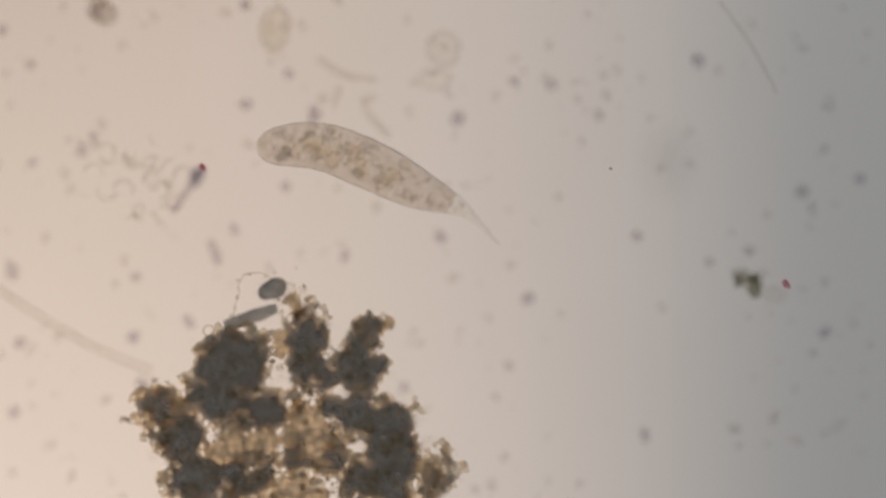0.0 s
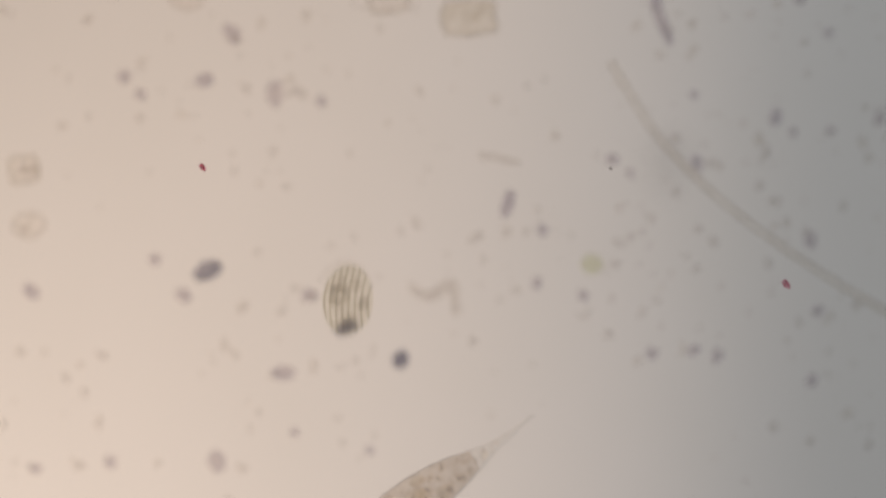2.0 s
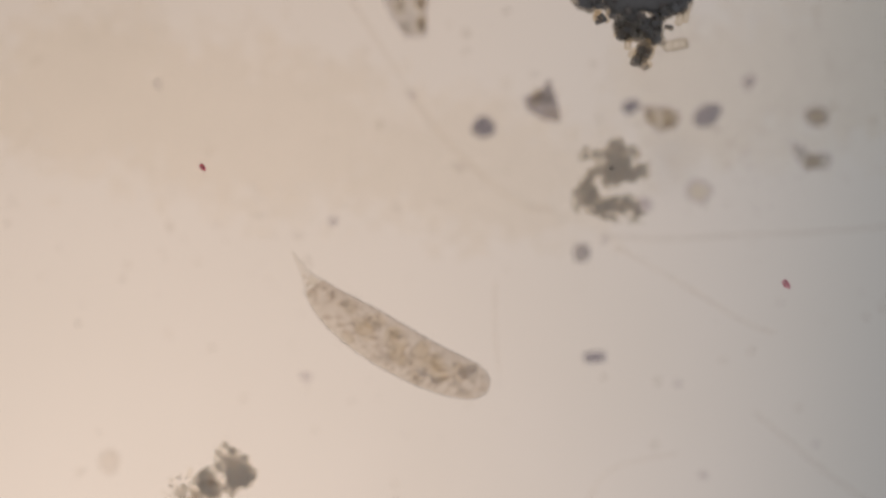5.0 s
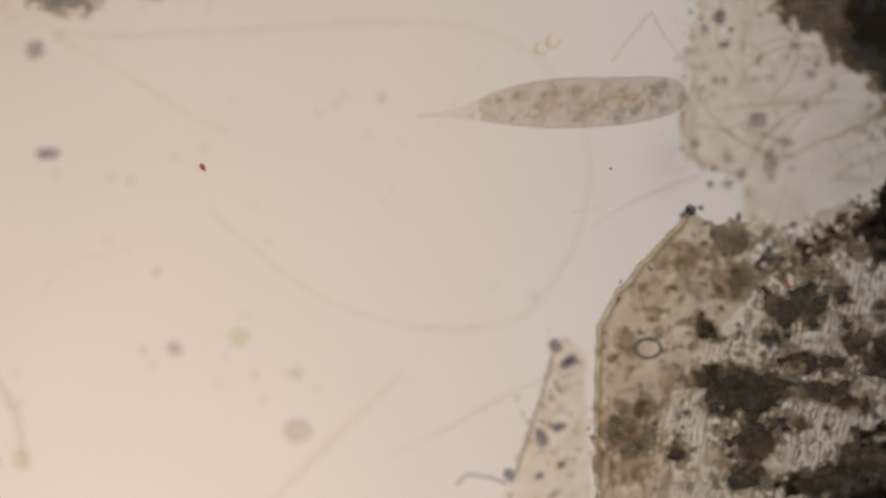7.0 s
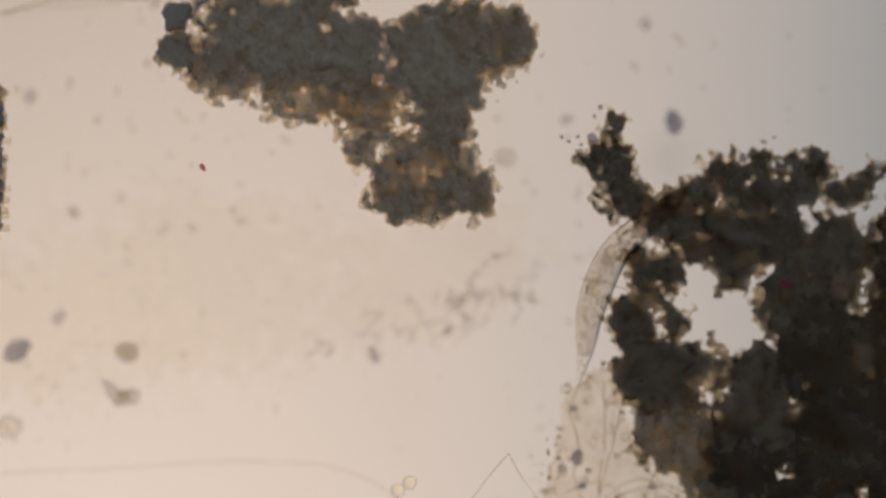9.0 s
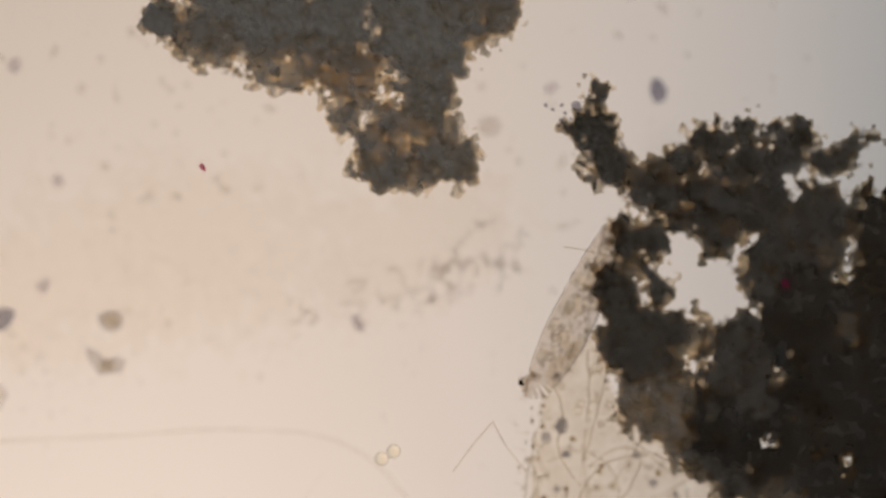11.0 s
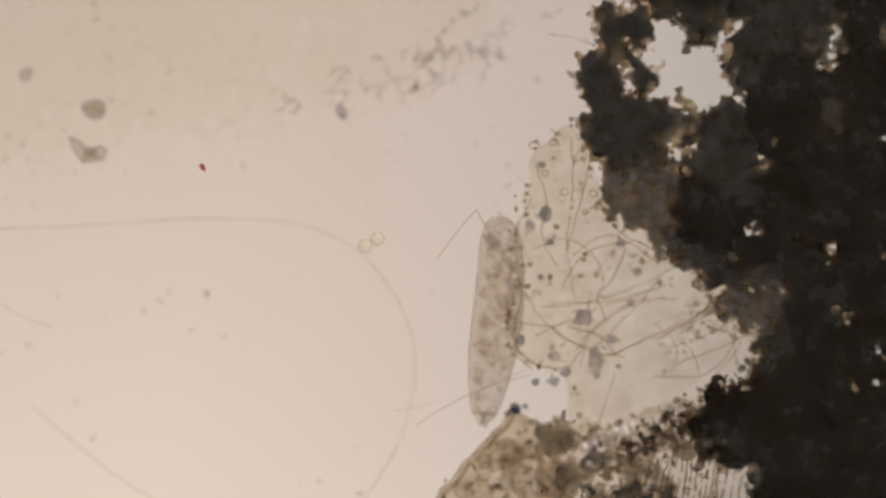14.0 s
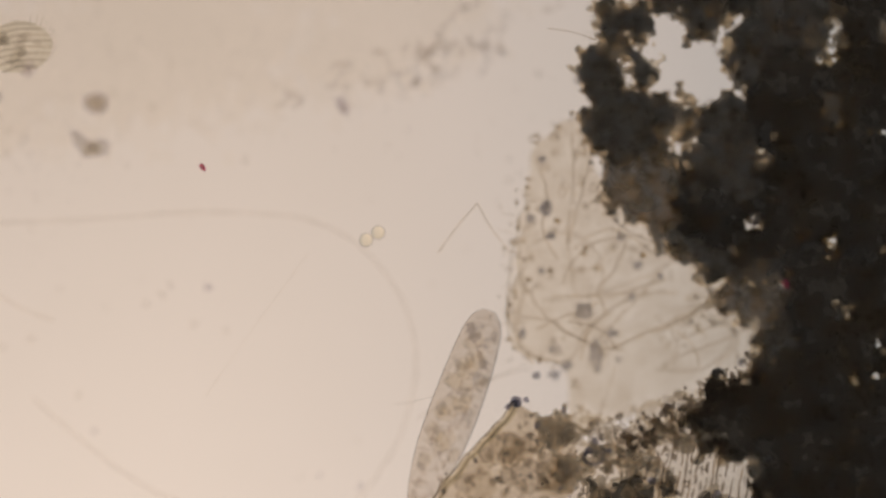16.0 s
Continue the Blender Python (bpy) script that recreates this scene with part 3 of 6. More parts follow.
MATTER = {"V_SKIRT": V_SKIRT, "V_MID": V_MID, "V_SOIL": V_SOIL, "V_SOIL_DENSE": V_SOIL_DENSE, "V_BLACK_SKIRT": V_BLACK_SKIRT, "V_BLACK_MID": V_BLACK_MID,
          "V_BLACK": V_BLACK, "V_BLACK_THICK": V_BLACK_THICK, "V_DEEP": V_DEEP, "V_DEEP_SKIRT": V_DEEP_SKIRT, "V_BROWN": V_BROWN, "V_CHAR": V_CHAR, "V_CHAR_EDGE": V_CHAR_EDGE, "V_SCUM": V_SCUM, "V_LOOSE": V_LOOSE, "V_FAINT": V_FAINT}
HEART_LABEL = {"skirt": "thin amber-brown translucent edge", "veil": "half-clear brown matter", "heart": "dense dark heart", "crust": "thick dark brown matter", "rim_crust": "thin brown crust", "film": "very thin grainy film"}


def clump(name, label, u, v, lobes, grains, core=None, crumbs=None, size=(5, 14), top=0.062, drifts=(), reach=0.2, beads=0, inner=0.72, amber=0.28, body="", step=3.5, power=2.0, rag=1.0, gaps=()):
    """A heap of crumbs: lumps at the lobes (u, v, half width, half height, degrees), wrapped in crumbs that let some light
    through, thick in the middle and thin at the ragged edge; drifts (u, v, half width, half height) are thin spreads of crumbs;
    at the gaps (u, v, half width, how much) the heap is thin."""
    e = thing(name, label, "debris clump", u, v)
    if body:
        seed = int(abs(u) + 3 * abs(v)) % 200
        x, y, f = matted(lobes, step, seed, power, rag)
        for gu, gv, r, much in gaps:
            f = f - much * (0.85 + 1.3 * ripple(x / 12, y / 12, seed + 5)) * np.exp(-((x - gu) ** 2 + (y - gv) ** 2) / r ** 2)
        for k, (piece, level, z, half, mat) in enumerate(BODIES[body]):
            for layer, kind in heap_layer(x, y, f + 0.12 * ripple(x / 14, y / 14, seed + 77 * k), level, u, v, z * top, half * top, step, seed + k, 0.8 * z / half if k == len(BODIES[body]) - 1 else 1.0):
                part("flock" if kind else piece, layer, MATTER[mat], e, HEART_LABEL[piece], kind)
        if drifts:
            x, y, f = matted([(a, b, c, d, 0) for a, b, c, d in drifts], step, seed + 9, 2.0, 1.5)
            for k, (piece, level, z, half, mat) in enumerate(BODIES[body][:2]):
                for layer, kind in heap_layer(x, y, np.minimum(f, 0.6), level + 0.44, u, v, (z - 0.08) * top, half * top, step, seed + k):
                    part("flock" if kind else "drift", layer, V_DRIFT if mat in ("V_SKIRT", "V_MID") else MATTER[mat], e, "thin spread of brown crumbs", kind)
    for lu, lv, ru, rv, ang in () if body else lobes:
        s = Soup()
        h = min(top / 2, 0.5 * min(ru, rv) * U)
        s.blob(((lu - u) * U, -(lv - v) * U, h), (ru * 0.92 * U, rv * 0.92 * U, h * 0.9), 4, 0.36, radians(-ang), 2.3)
        part("lump", s, core, e)
    area = np.array([a[2] + a[3] for a in lobes], float)
    lob = np.array(lobes, float)
    turn = np.radians(-lob[:, 4])

    def depth(x, y):
        """How deep a place lies in the nearest lobe: 1 at its rim, 0 at its middle."""
        dx, dy = x - lob[:, 0], y - lob[:, 1]
        return np.sqrt(((dx * np.cos(turn) - dy * np.sin(turn)) / lob[:, 2]) ** 2 + ((dx * np.sin(turn) + dy * np.cos(turn)) / lob[:, 3]) ** 2).min()

    soups = [Soup(), Soup()]
    k = 0
    while k < grains:
        lu, lv, ru, rv, ang = lobes[RNG.choice(len(lobes), p=area / area.sum())]
        a, q = RNG.random() * 6.283, inner + (1.12 - inner + reach) * RNG.random()
        x, y = ru * q * math.cos(a), rv * q * math.sin(a)
        w = radians(-ang)
        x, y = x * math.cos(w) + y * math.sin(w), -x * math.sin(w) + y * math.cos(w)
        p = Vector((lu + x, lv + y, 0))
        k += 0.25
        if q > 1 + reach * (1.6 * noise.noise(p * 0.03) + 1.2 * noise.noise(p * 0.085 + Vector((3, 7, 1)))) or depth(p.x, p.y) < inner:
            continue
        rr = size[0] + (size[1] - size[0]) * RNG.random() ** 2.2
        if q > 1:
            rr *= 0.75
        z = (0.10 + (0.45 if body else 0.77) * RNG.random()) * top
        soups[0 if RNG.random() > amber else 1].blob(((p.x - u) * U, -(p.y - v) * U, z), (rr * (0.8 + 0.8 * RNG.random()) * U, rr * U, rr * 0.7 * U), 1, 0.5, RNG.random() * 6)
        k += 0.75
    for lu, lv, ru, rv in drifts:
        for k in range(int(ru * rv * (0.02 if body else 0.05)) + 6):
            a, q = RNG.random() * 6.283, math.sqrt(RNG.random())
            p = Vector((lu + ru * q * math.cos(a), lv + rv * q * math.sin(a), 0))
            if noise.noise(p * 0.04 + Vector((5, 1, 8))) < -0.2:
                continue
            rr = 0.7 * size[0] + (size[1] - size[0]) * 0.9 * RNG.random() ** 2.4
            soups[1 if RNG.random() < 1.8 * amber else 0].blob(((p.x - u) * U, -(p.y - v) * U, (0.15 + 0.6 * RNG.random()) * top), (rr * (0.8 + 0.8 * RNG.random()) * U, rr * U, rr * 0.6 * U), 1, 0.5, RNG.random() * 6)
    for soup, mat, text in ((soups[0], crumbs or M_CRUMB, "brown translucent crumbs"), (soups[1], M_GRAIN, "clear amber grains")):
        if soup.n:
            part("crumb" if mat is not M_GRAIN else "grain", soup, mat, e, text, "stuff")
    for k in range(beads):
        lu, lv, ru, rv, ang = lobes[RNG.integers(len(lobes))]
        a, rr = RNG.random() * 6.283, 6 + 5 * RNG.random()
        b = Soup()
        cx, cy = lu - u + ru * 1.05 * math.cos(a), lv - v + rv * 1.05 * math.sin(a)
        b.tube([((cx + rr * math.cos(j * 0.349)) * U, -(cy + rr * math.sin(j * 0.349)) * U, 0.6 * top) for j in range(19)], 1.5 * U, 5)
        part("ring_cell", b, M_FIBRE_DARK, e, "tiny clear ring-shaped cell")
    return e


# ---- the large debris ----
clump("humus_clump", "large dark brown humus clump with translucent amber grains at its edge", 480, 950,
      [(405, 650, 62, 74, 20), (400, 700, 62, 50, 0), (455, 722, 56, 32, 20), (545, 600, 36, 52, -12), (545, 655, 34, 40, 0),
       (632, 650, 42, 46, 0), (645, 595, 26, 38, 40), (660, 740, 72, 46, 10), (690, 800, 44, 66, 0),
       (315, 780, 42, 36, 0), (345, 850, 50, 45, 0), (665, 860, 60, 40, 0), (420, 850, 40, 30, 0),
       ],
      1500, body="soil", size=(2.5, 7), beads=14, reach=0.24, drifts=[(515, 525, 30, 26), (682, 570, 14, 16), (710, 820, 46, 66), (495, 635, 30, 44), (525, 712, 22, 24)])
clump("humus_clump", "dense grey-brown humus clump with a ragged crumbly edge", 425, 1119,
      [(312, 1095, 148, 82, 4), (602, 1130, 95, 104, 0), (382, 980, 110, 60, 0), (445, 1119, 60, 70, 0), (640, 1360, 52, 36, 0), (530, 1382, 42, 26, 0), (738, 1085, 30, 44, 0), (610, 1250, 40, 44, 0)], 900, body="dense", size=(2.5, 7), reach=0.24, beads=6)
clump("humus_clump", "ragged brown humus crumbs with amber light between them", 530, 1290,
      [(385, 1189, 50, 28, 25), (215, 1159, 66, 34, 18), (335, 1202, 60, 30, 20), (465, 1279, 26, 36, 0), (570, 1386, 56, 26, 0), (515, 1334, 30, 40, 0), (670, 1354, 24, 40, 0), (675, 1069, 52, 44, 0), (740, 1094, 22, 30, 0), (620, 1239, 38, 40, 0), (640, 1334, 34, 44, 0),
       (530, 1369, 40, 28, 0), (485, 1264, 26, 24, 0), (145, 1114, 26, 28, 0), (292, 970, 60, 40, 0), (682, 955, 60, 35, 0),
       ] + [(525, 810, 17, 15, 0), (595, 810, 20, 22, 0), (770, 860, 20, 34, 30), (285, 720, 30, 24, 0), (460, 830, 26, 22, 0),
       (470, 1204, 50, 40, 0), (545, 1299, 36, 40, 0), (595, 1284, 40, 40, 0)],
      1600, body="thin", size=(2.5, 7), reach=0.36, beads=16,
      drifts=[(430, 800, 80, 60), (550, 790, 70, 90), (290, 730, 66, 60), (500, 880, 120, 50), (765, 830, 36, 56), (475, 1214, 80, 60), (565, 1324, 76, 76), (695, 1114, 60, 60)])
CHAR = clump("charred_clump", "black brick-shaped clump of charred plant with pale rim cells", -285, 1330,
      [(-238, 1305, 66, 150, 0), (-326, 1352, 62, 104, 0), (-262, 1420, 84, 52, 0), (-240, 1172, 40, 24, 0), (-276, 1482, 38, 18, 10), (-290, 1502, 20, 14, 0), (-250, 1500, 18, 16, 0),
       (-372, 1264, 18, 12, 0), (-186, 1225, 16, 34, 0)],
      110, body="char", size=(2.5, 6), reach=0.06, inner=0.95, amber=0.12, power=4.5, rag=0.34, step=2.5)


def char_brick(u, v, angle, lx, ly, z, mat, label, walled):
    """One small brick-shaped cell of the charred clump, rounded at its corners."""
    x, y, w = (u + 285) * U, -(v - 1330) * U, radians(angle)
    rim = [(-lx, -ly * 0.6), (-lx * 0.8, -ly), (lx * 0.8, -ly), (lx, -ly * 0.6), (lx, ly * 0.6), (lx * 0.8, ly), (-lx * 0.8, ly), (-lx, ly * 0.6)]
    rim = [(x + (a * math.cos(w) - b * math.sin(w)) * U, y + (a * math.sin(w) + b * math.cos(w)) * U) for a, b in rim]
    s = Soup()
    s.sheet(rim, z - 4 * U, z + 2 * U)
    if walled:
        s.tube([(a, b, z + 2 * U) for a, b in rim + rim[:1]], 1.2 * U, 4)
    part("brick_cell", s, mat, CHAR, label, smooth=False)


def char_bricks():
    for row in range(31):
        v = 1165 + row * 11
        lo, hi = (-292, -178) if v < 1262 else (-392, -172) if v < 1285 else (-384 + max(0, v - 1400) * 0.5, -172 - max(0, v - 1430) * 0.6)
        u = lo + 14 * RNG.random()
        while u < hi:
            lx = 6 + 5 * RNG.random()
            if RNG.random() < 0.42:
                kind = RNG.random()
                char_brick(u + 3 * RNG.normal(), v + 4 * RNG.normal(), 20 * RNG.normal(), lx, 4.4 + 1.6 * RNG.random(), 0.0405 + 0.003 * RNG.random(), V_CHAR_BROWN if kind < 0.38 else V_CHAR_SLATE, "", False)
            u += 2 * lx + 3
    # clear cells at the ragged rim: the notch above, the corners, the foot
    for u, v, a, n, spread in ((-385, 1275, 60, 6, 10), (-350, 1262, 80, 5, 12), (-300, 1205, 80, 4, 10), (-270, 1172, 70, 4, 10), (-176, 1215, 0, 5, 22), (-170, 1300, 0, 5, 34), (-172, 1400, 0, 5, 30),
                               (-386, 1340, 0, 5, 30), (-378, 1420, 0, 4, 22), (-215, 1478, 80, 4, 16), (-340, 1470, 70, 4, 12)):
        for k in range(n):
            d = spread * RNG.normal()
            char_brick(u + (d if a > 40 else 3 * RNG.normal()), v + (d if a <= 40 else 3 * RNG.normal()), a + 14 * RNG.normal(), 8 + 4 * RNG.random(), 4.5 + 1.5 * RNG.random(), 0.034 + 0.006 * RNG.random(), M_RIM_CELL, "tiny clear amber rim cell", True)
    for k in range(40):
        q = RNG.random()
        u, v = -277 + 6 * q + (46 - 34 * q) * (2 * RNG.random() - 1), 1478 + 78 * q
        char_brick(u, v, 80 + 30 * RNG.normal(), 8 + 4 * RNG.random(), 4.5 + 2 * RNG.random(), 0.034 + 0.009 * RNG.random(), V_CHAR_EDGE if RNG.random() < 0.35 + 0.4 * (1 - q) else M_RIM_CELL, "tiny clear amber rim cell", True)


char_bricks()
clump("charred_clump", "small black crumb of charred plant matter", 150, 1080,
      [(136, 1055, 22, 26, 0), (141, 1115, 34, 30, 0)], 60, body="char", size=(2.5, 6), power=4.0, rag=0.5, step=2.5)
clump("humus_clump", "small dark crumb with a fringe of tiny round beads", 890, 1290,
      [(910, 1314, 38, 40, 0), (930, 1369, 40, 38, 0), (885, 1304, 26, 28, 0), (905, 1264, 16, 26, 20)], 200, body="mass", crumbs=M_CRUMB_DARK, size=(2.5, 6), reach=0.3, step=3.0)
for k in range(9):
    a, b = 843, 1286
    q = [(-24, -20), (-12, -12), (4, -20), (2, 6), (30, -18), (10, -6), (-2, 16), (6, 22), (20, 4)][k]
    speck(a + q[0], b + q[1], 8 if k == 4 else 3.2, M_SPECK_DARK, name="debris_bead", label="tiny dark round bead beside the crumb", z=0.03, close=True)
THIN = [(1197, 1859, 26, 0.66), (1214, 1866, 20, 0.5), (1297, 1809, 28, 0.7), (1328, 1818, 22, 0.6), (1427, 1919, 36, 0.75), (1242, 1995, 32, 1.1), (1236, 2026, 24, 1.2), (1300, 1884, 22, 0.7), (1186, 1806, 26, 0.7),
        (1350, 1905, 24, 0.6)]
MASS = [(1185, 1359, 50, 38, 0), (1175, 1319, 34, 26, 0), (1075, 1359, 28, 24, 0), (1265, 1324, 26, 30, 0),
        (1125, 1334, 56, 32, 0), (1245, 1344, 46, 44, 0), (1075, 1409, 26, 24, 30), (1210, 1444, 44, 50, 0), (1290, 1444, 40, 46, 0),
        (1365, 1342, 34, 15, -35), (1305, 1374, 26, 16, 0), (1005, 1514, 14, 34, 0), (935, 1604, 32, 40, 0), (975, 1679, 56, 62, 0),
        ] + [(1175, 1689, 54, 46, 0), (1250, 1584, 60, 70, 0), (1175, 1814, 78, 70, 0), (1105, 1479, 34, 26, 30), (1125, 1514, 22, 22, 0), (1225, 1524, 32, 40, 0),
        (1020, 1604, 18, 24, 30), (1025, 1664, 36, 40, 0), (1143, 1744, 38, 50, 0),
        (1150, 1935, 42, 26, 0), (1265, 2082, 30, 44, 0), (1180, 2227, 80, 50, 0), (1260, 2307, 50, 60, 0)]
clump("humus_mass", "broad black mass of rotted humus with small see-through gaps", 1180, 1600, MASS, 2200, body="mass", gaps=THIN, rag=1.15, top=0.047, crumbs=M_CRUMB_DARK, size=(2.5, 7), reach=0.3, inner=0.8,
      drifts=[(1015, 1404, 70, 56), (1115, 1444, 130, 60), (975, 1544, 40, 50), (1065, 1694, 60, 70), (1315, 1494, 80, 80), (1175, 1544, 30, 40), (1325, 1364, 60, 26)])
clump("humus_mass", "thick black humus mass with amber light between its crumbs", 1350, 1850,
      [(1325, 1787, 90, 110, 0), (1275, 1647, 60, 70, 0), (1425, 1617, 50, 70, 0), (1420, 1467, 40, 60, 0), (1430, 1767, 60, 70, 0), (1175, 1857, 90, 60, 20), (1315, 1967, 50, 110, 0),
       (1425, 1927, 70, 160, 0), (1215, 2207, 90, 60, 30), (1325, 2187, 80, 110, 0), (1435, 2247, 90, 120, 0),
       ] + [(1320, 2347, 66, 130, 0), (1345, 2590, 72, 104, 0), (1400, 2487, 70, 180, 0), (1290, 2207, 70, 70, 0), (1390, 2087, 50, 70, 0), (1385, 2667, 60, 70, 0), (1325, 2455, 50, 74, 0), (1385, 2257, 40, 90, 0), (1447, 2112, 30, 44, 0), (1338, 1606, 34, 30, 0), (1374, 1592, 26, 32, 0), (1450, 1660, 50, 50, 0)],
      800, body="deep", gaps=THIN, rag=1.45, top=0.05, crumbs=M_CRUMB_DARK, size=(2.5, 7), inner=0.88, step=4.0,
      drifts=[(1330, 2560, 40, 90), (1380, 2387, 50, 200), (1380, 2237, 40, 120)])
clump("humus_mass", "brown half-clear humus filling the black mass", 1125, 1697,
      [(965, 1507, 36, 46, 0), (937, 1607, 34, 46, 0), (980, 1697, 66, 60, 0), (1025, 1709, 34, 46, 0), (1155, 1692, 48, 40, 0),
       (1220, 1577, 46, 70, 0), (1285, 1497, 56, 70, 0), (1420, 1527, 44, 80, 0), (1325, 1652, 110, 56, 0), (1175, 1787, 110, 80, 0), (1325, 1777, 130, 110, 0),
       ] + [(1125, 1872, 66, 50, 0), (1275, 1907, 120, 90, 0), (1415, 1897, 60, 150, 0), (1125, 1467, 90, 36, 0), (1315, 2047, 90, 90, 0), (1275, 2147, 70, 90, 0), (1319, 1552, 22, 50, 0), (1387, 1559, 22, 60, 0), (1237, 1937, 34, 28, 0), (1315, 1479, 40, 56, 0), (1307, 1564, 20, 44, 0), (1385, 1554, 20, 50, 0), (1380, 1464, 26, 50, 0)],
      1500, body="lace", gaps=THIN, crumbs=M_CRUMB_DARK, size=(2.5, 7), top=0.045, step=4.0, inner=0.82)
clump("humus_mass", "dark crumbs of humus pressed onto the leaf scrap", 1180, 2547,
      [(1160, 2672, 150, 40, 0), (1150, 2592, 62, 20, 10), (1262, 2600, 30, 30, 0), (1165, 2425, 40, 30, 0), (1205, 2502, 36, 32, 0), (1040, 2667, 60, 22, 0), (1258, 2372, 30, 66, 0), (1296, 2470, 38, 60, 0), (1292, 2562, 40, 38, 0), (900, 2507, 40, 28, 0)],
      600, body="deep", crumbs=M_CRUMB_DARK, size=(2.5, 6), step=3.0, reach=0.4, inner=0.6, top=0.05)
clump("humus_mass", "brown translucent edge of the humus mass", 1035, 1814,
      [(997, 1799, 54, 56, 0), (1075, 1829, 46, 50, 0), (1090, 1885, 52, 42, 0), (1025, 1792, 66, 60, 0)], 500, body="brown", top=0.044, size=(2.5, 7), inner=0.6, reach=0.24)
clump("humus_crumbs", "thin brown crumbs between the membrane and the mass", 1210, 2022,
      [(1180, 1985, 44, 22, 0), (1258, 2046, 26, 44, 0), (1195, 2000, 36, 26, 0), (1236, 2002, 44, 40, 0)], 260, body="brown", step=3.0, size=(2.5, 6), reach=0.4, inner=0.3, top=0.04)
clump("humus_crumbs", "thin brown translucent crumbs bridging the debris", 1000, 1409,
      [(985, 1412, 30, 34, 0), (1030, 1424, 34, 34, 0), (1050, 1380, 30, 26, 0), (1115, 1400, 56, 34, 0), (1160, 1425, 50, 36, 0)], 240, body="lace", step=3.0, size=(2.5, 6), reach=0.4, drifts=[(1010, 1404, 66, 54)])
clump("humus_crumbs", "loose brown-grey crumbs with a ragged outline on the glass", -330, 1770,
      [(-310, 1728, 48, 32, 15), (-330, 1755, 26, 22, 0), (-360, 1785, 26, 36, 0), (-322, 1812, 42, 22, 15), (-280, 1817, 12, 10, 0)],
      50, body="crumb", step=2.5, rag=0.8, crumbs=M_FAINT_CRUMB, size=(2.5, 6), inner=0.6, amber=0.2, top=0.034)
clump("humus_crumbs", "two dark grey-green crumbs with pale jelly between them", -1000, 2330,
      [(-1033, 2307, 32, 27, 10), (-993, 2282, 29, 38, 0), (-968, 2450, 24, 36, 10), (-938, 2465, 18, 16, 0)], 40, body="crumb", step=2.5, rag=0.7, crumbs=M_FAINT_CRUMB, size=(2.5, 6),
      amber=0.1, reach=0.4, top=0.055, drifts=[(-1008, 2367, 48, 50), (-943, 2467, 34, 26), (-1068, 2317, 50, 36)])



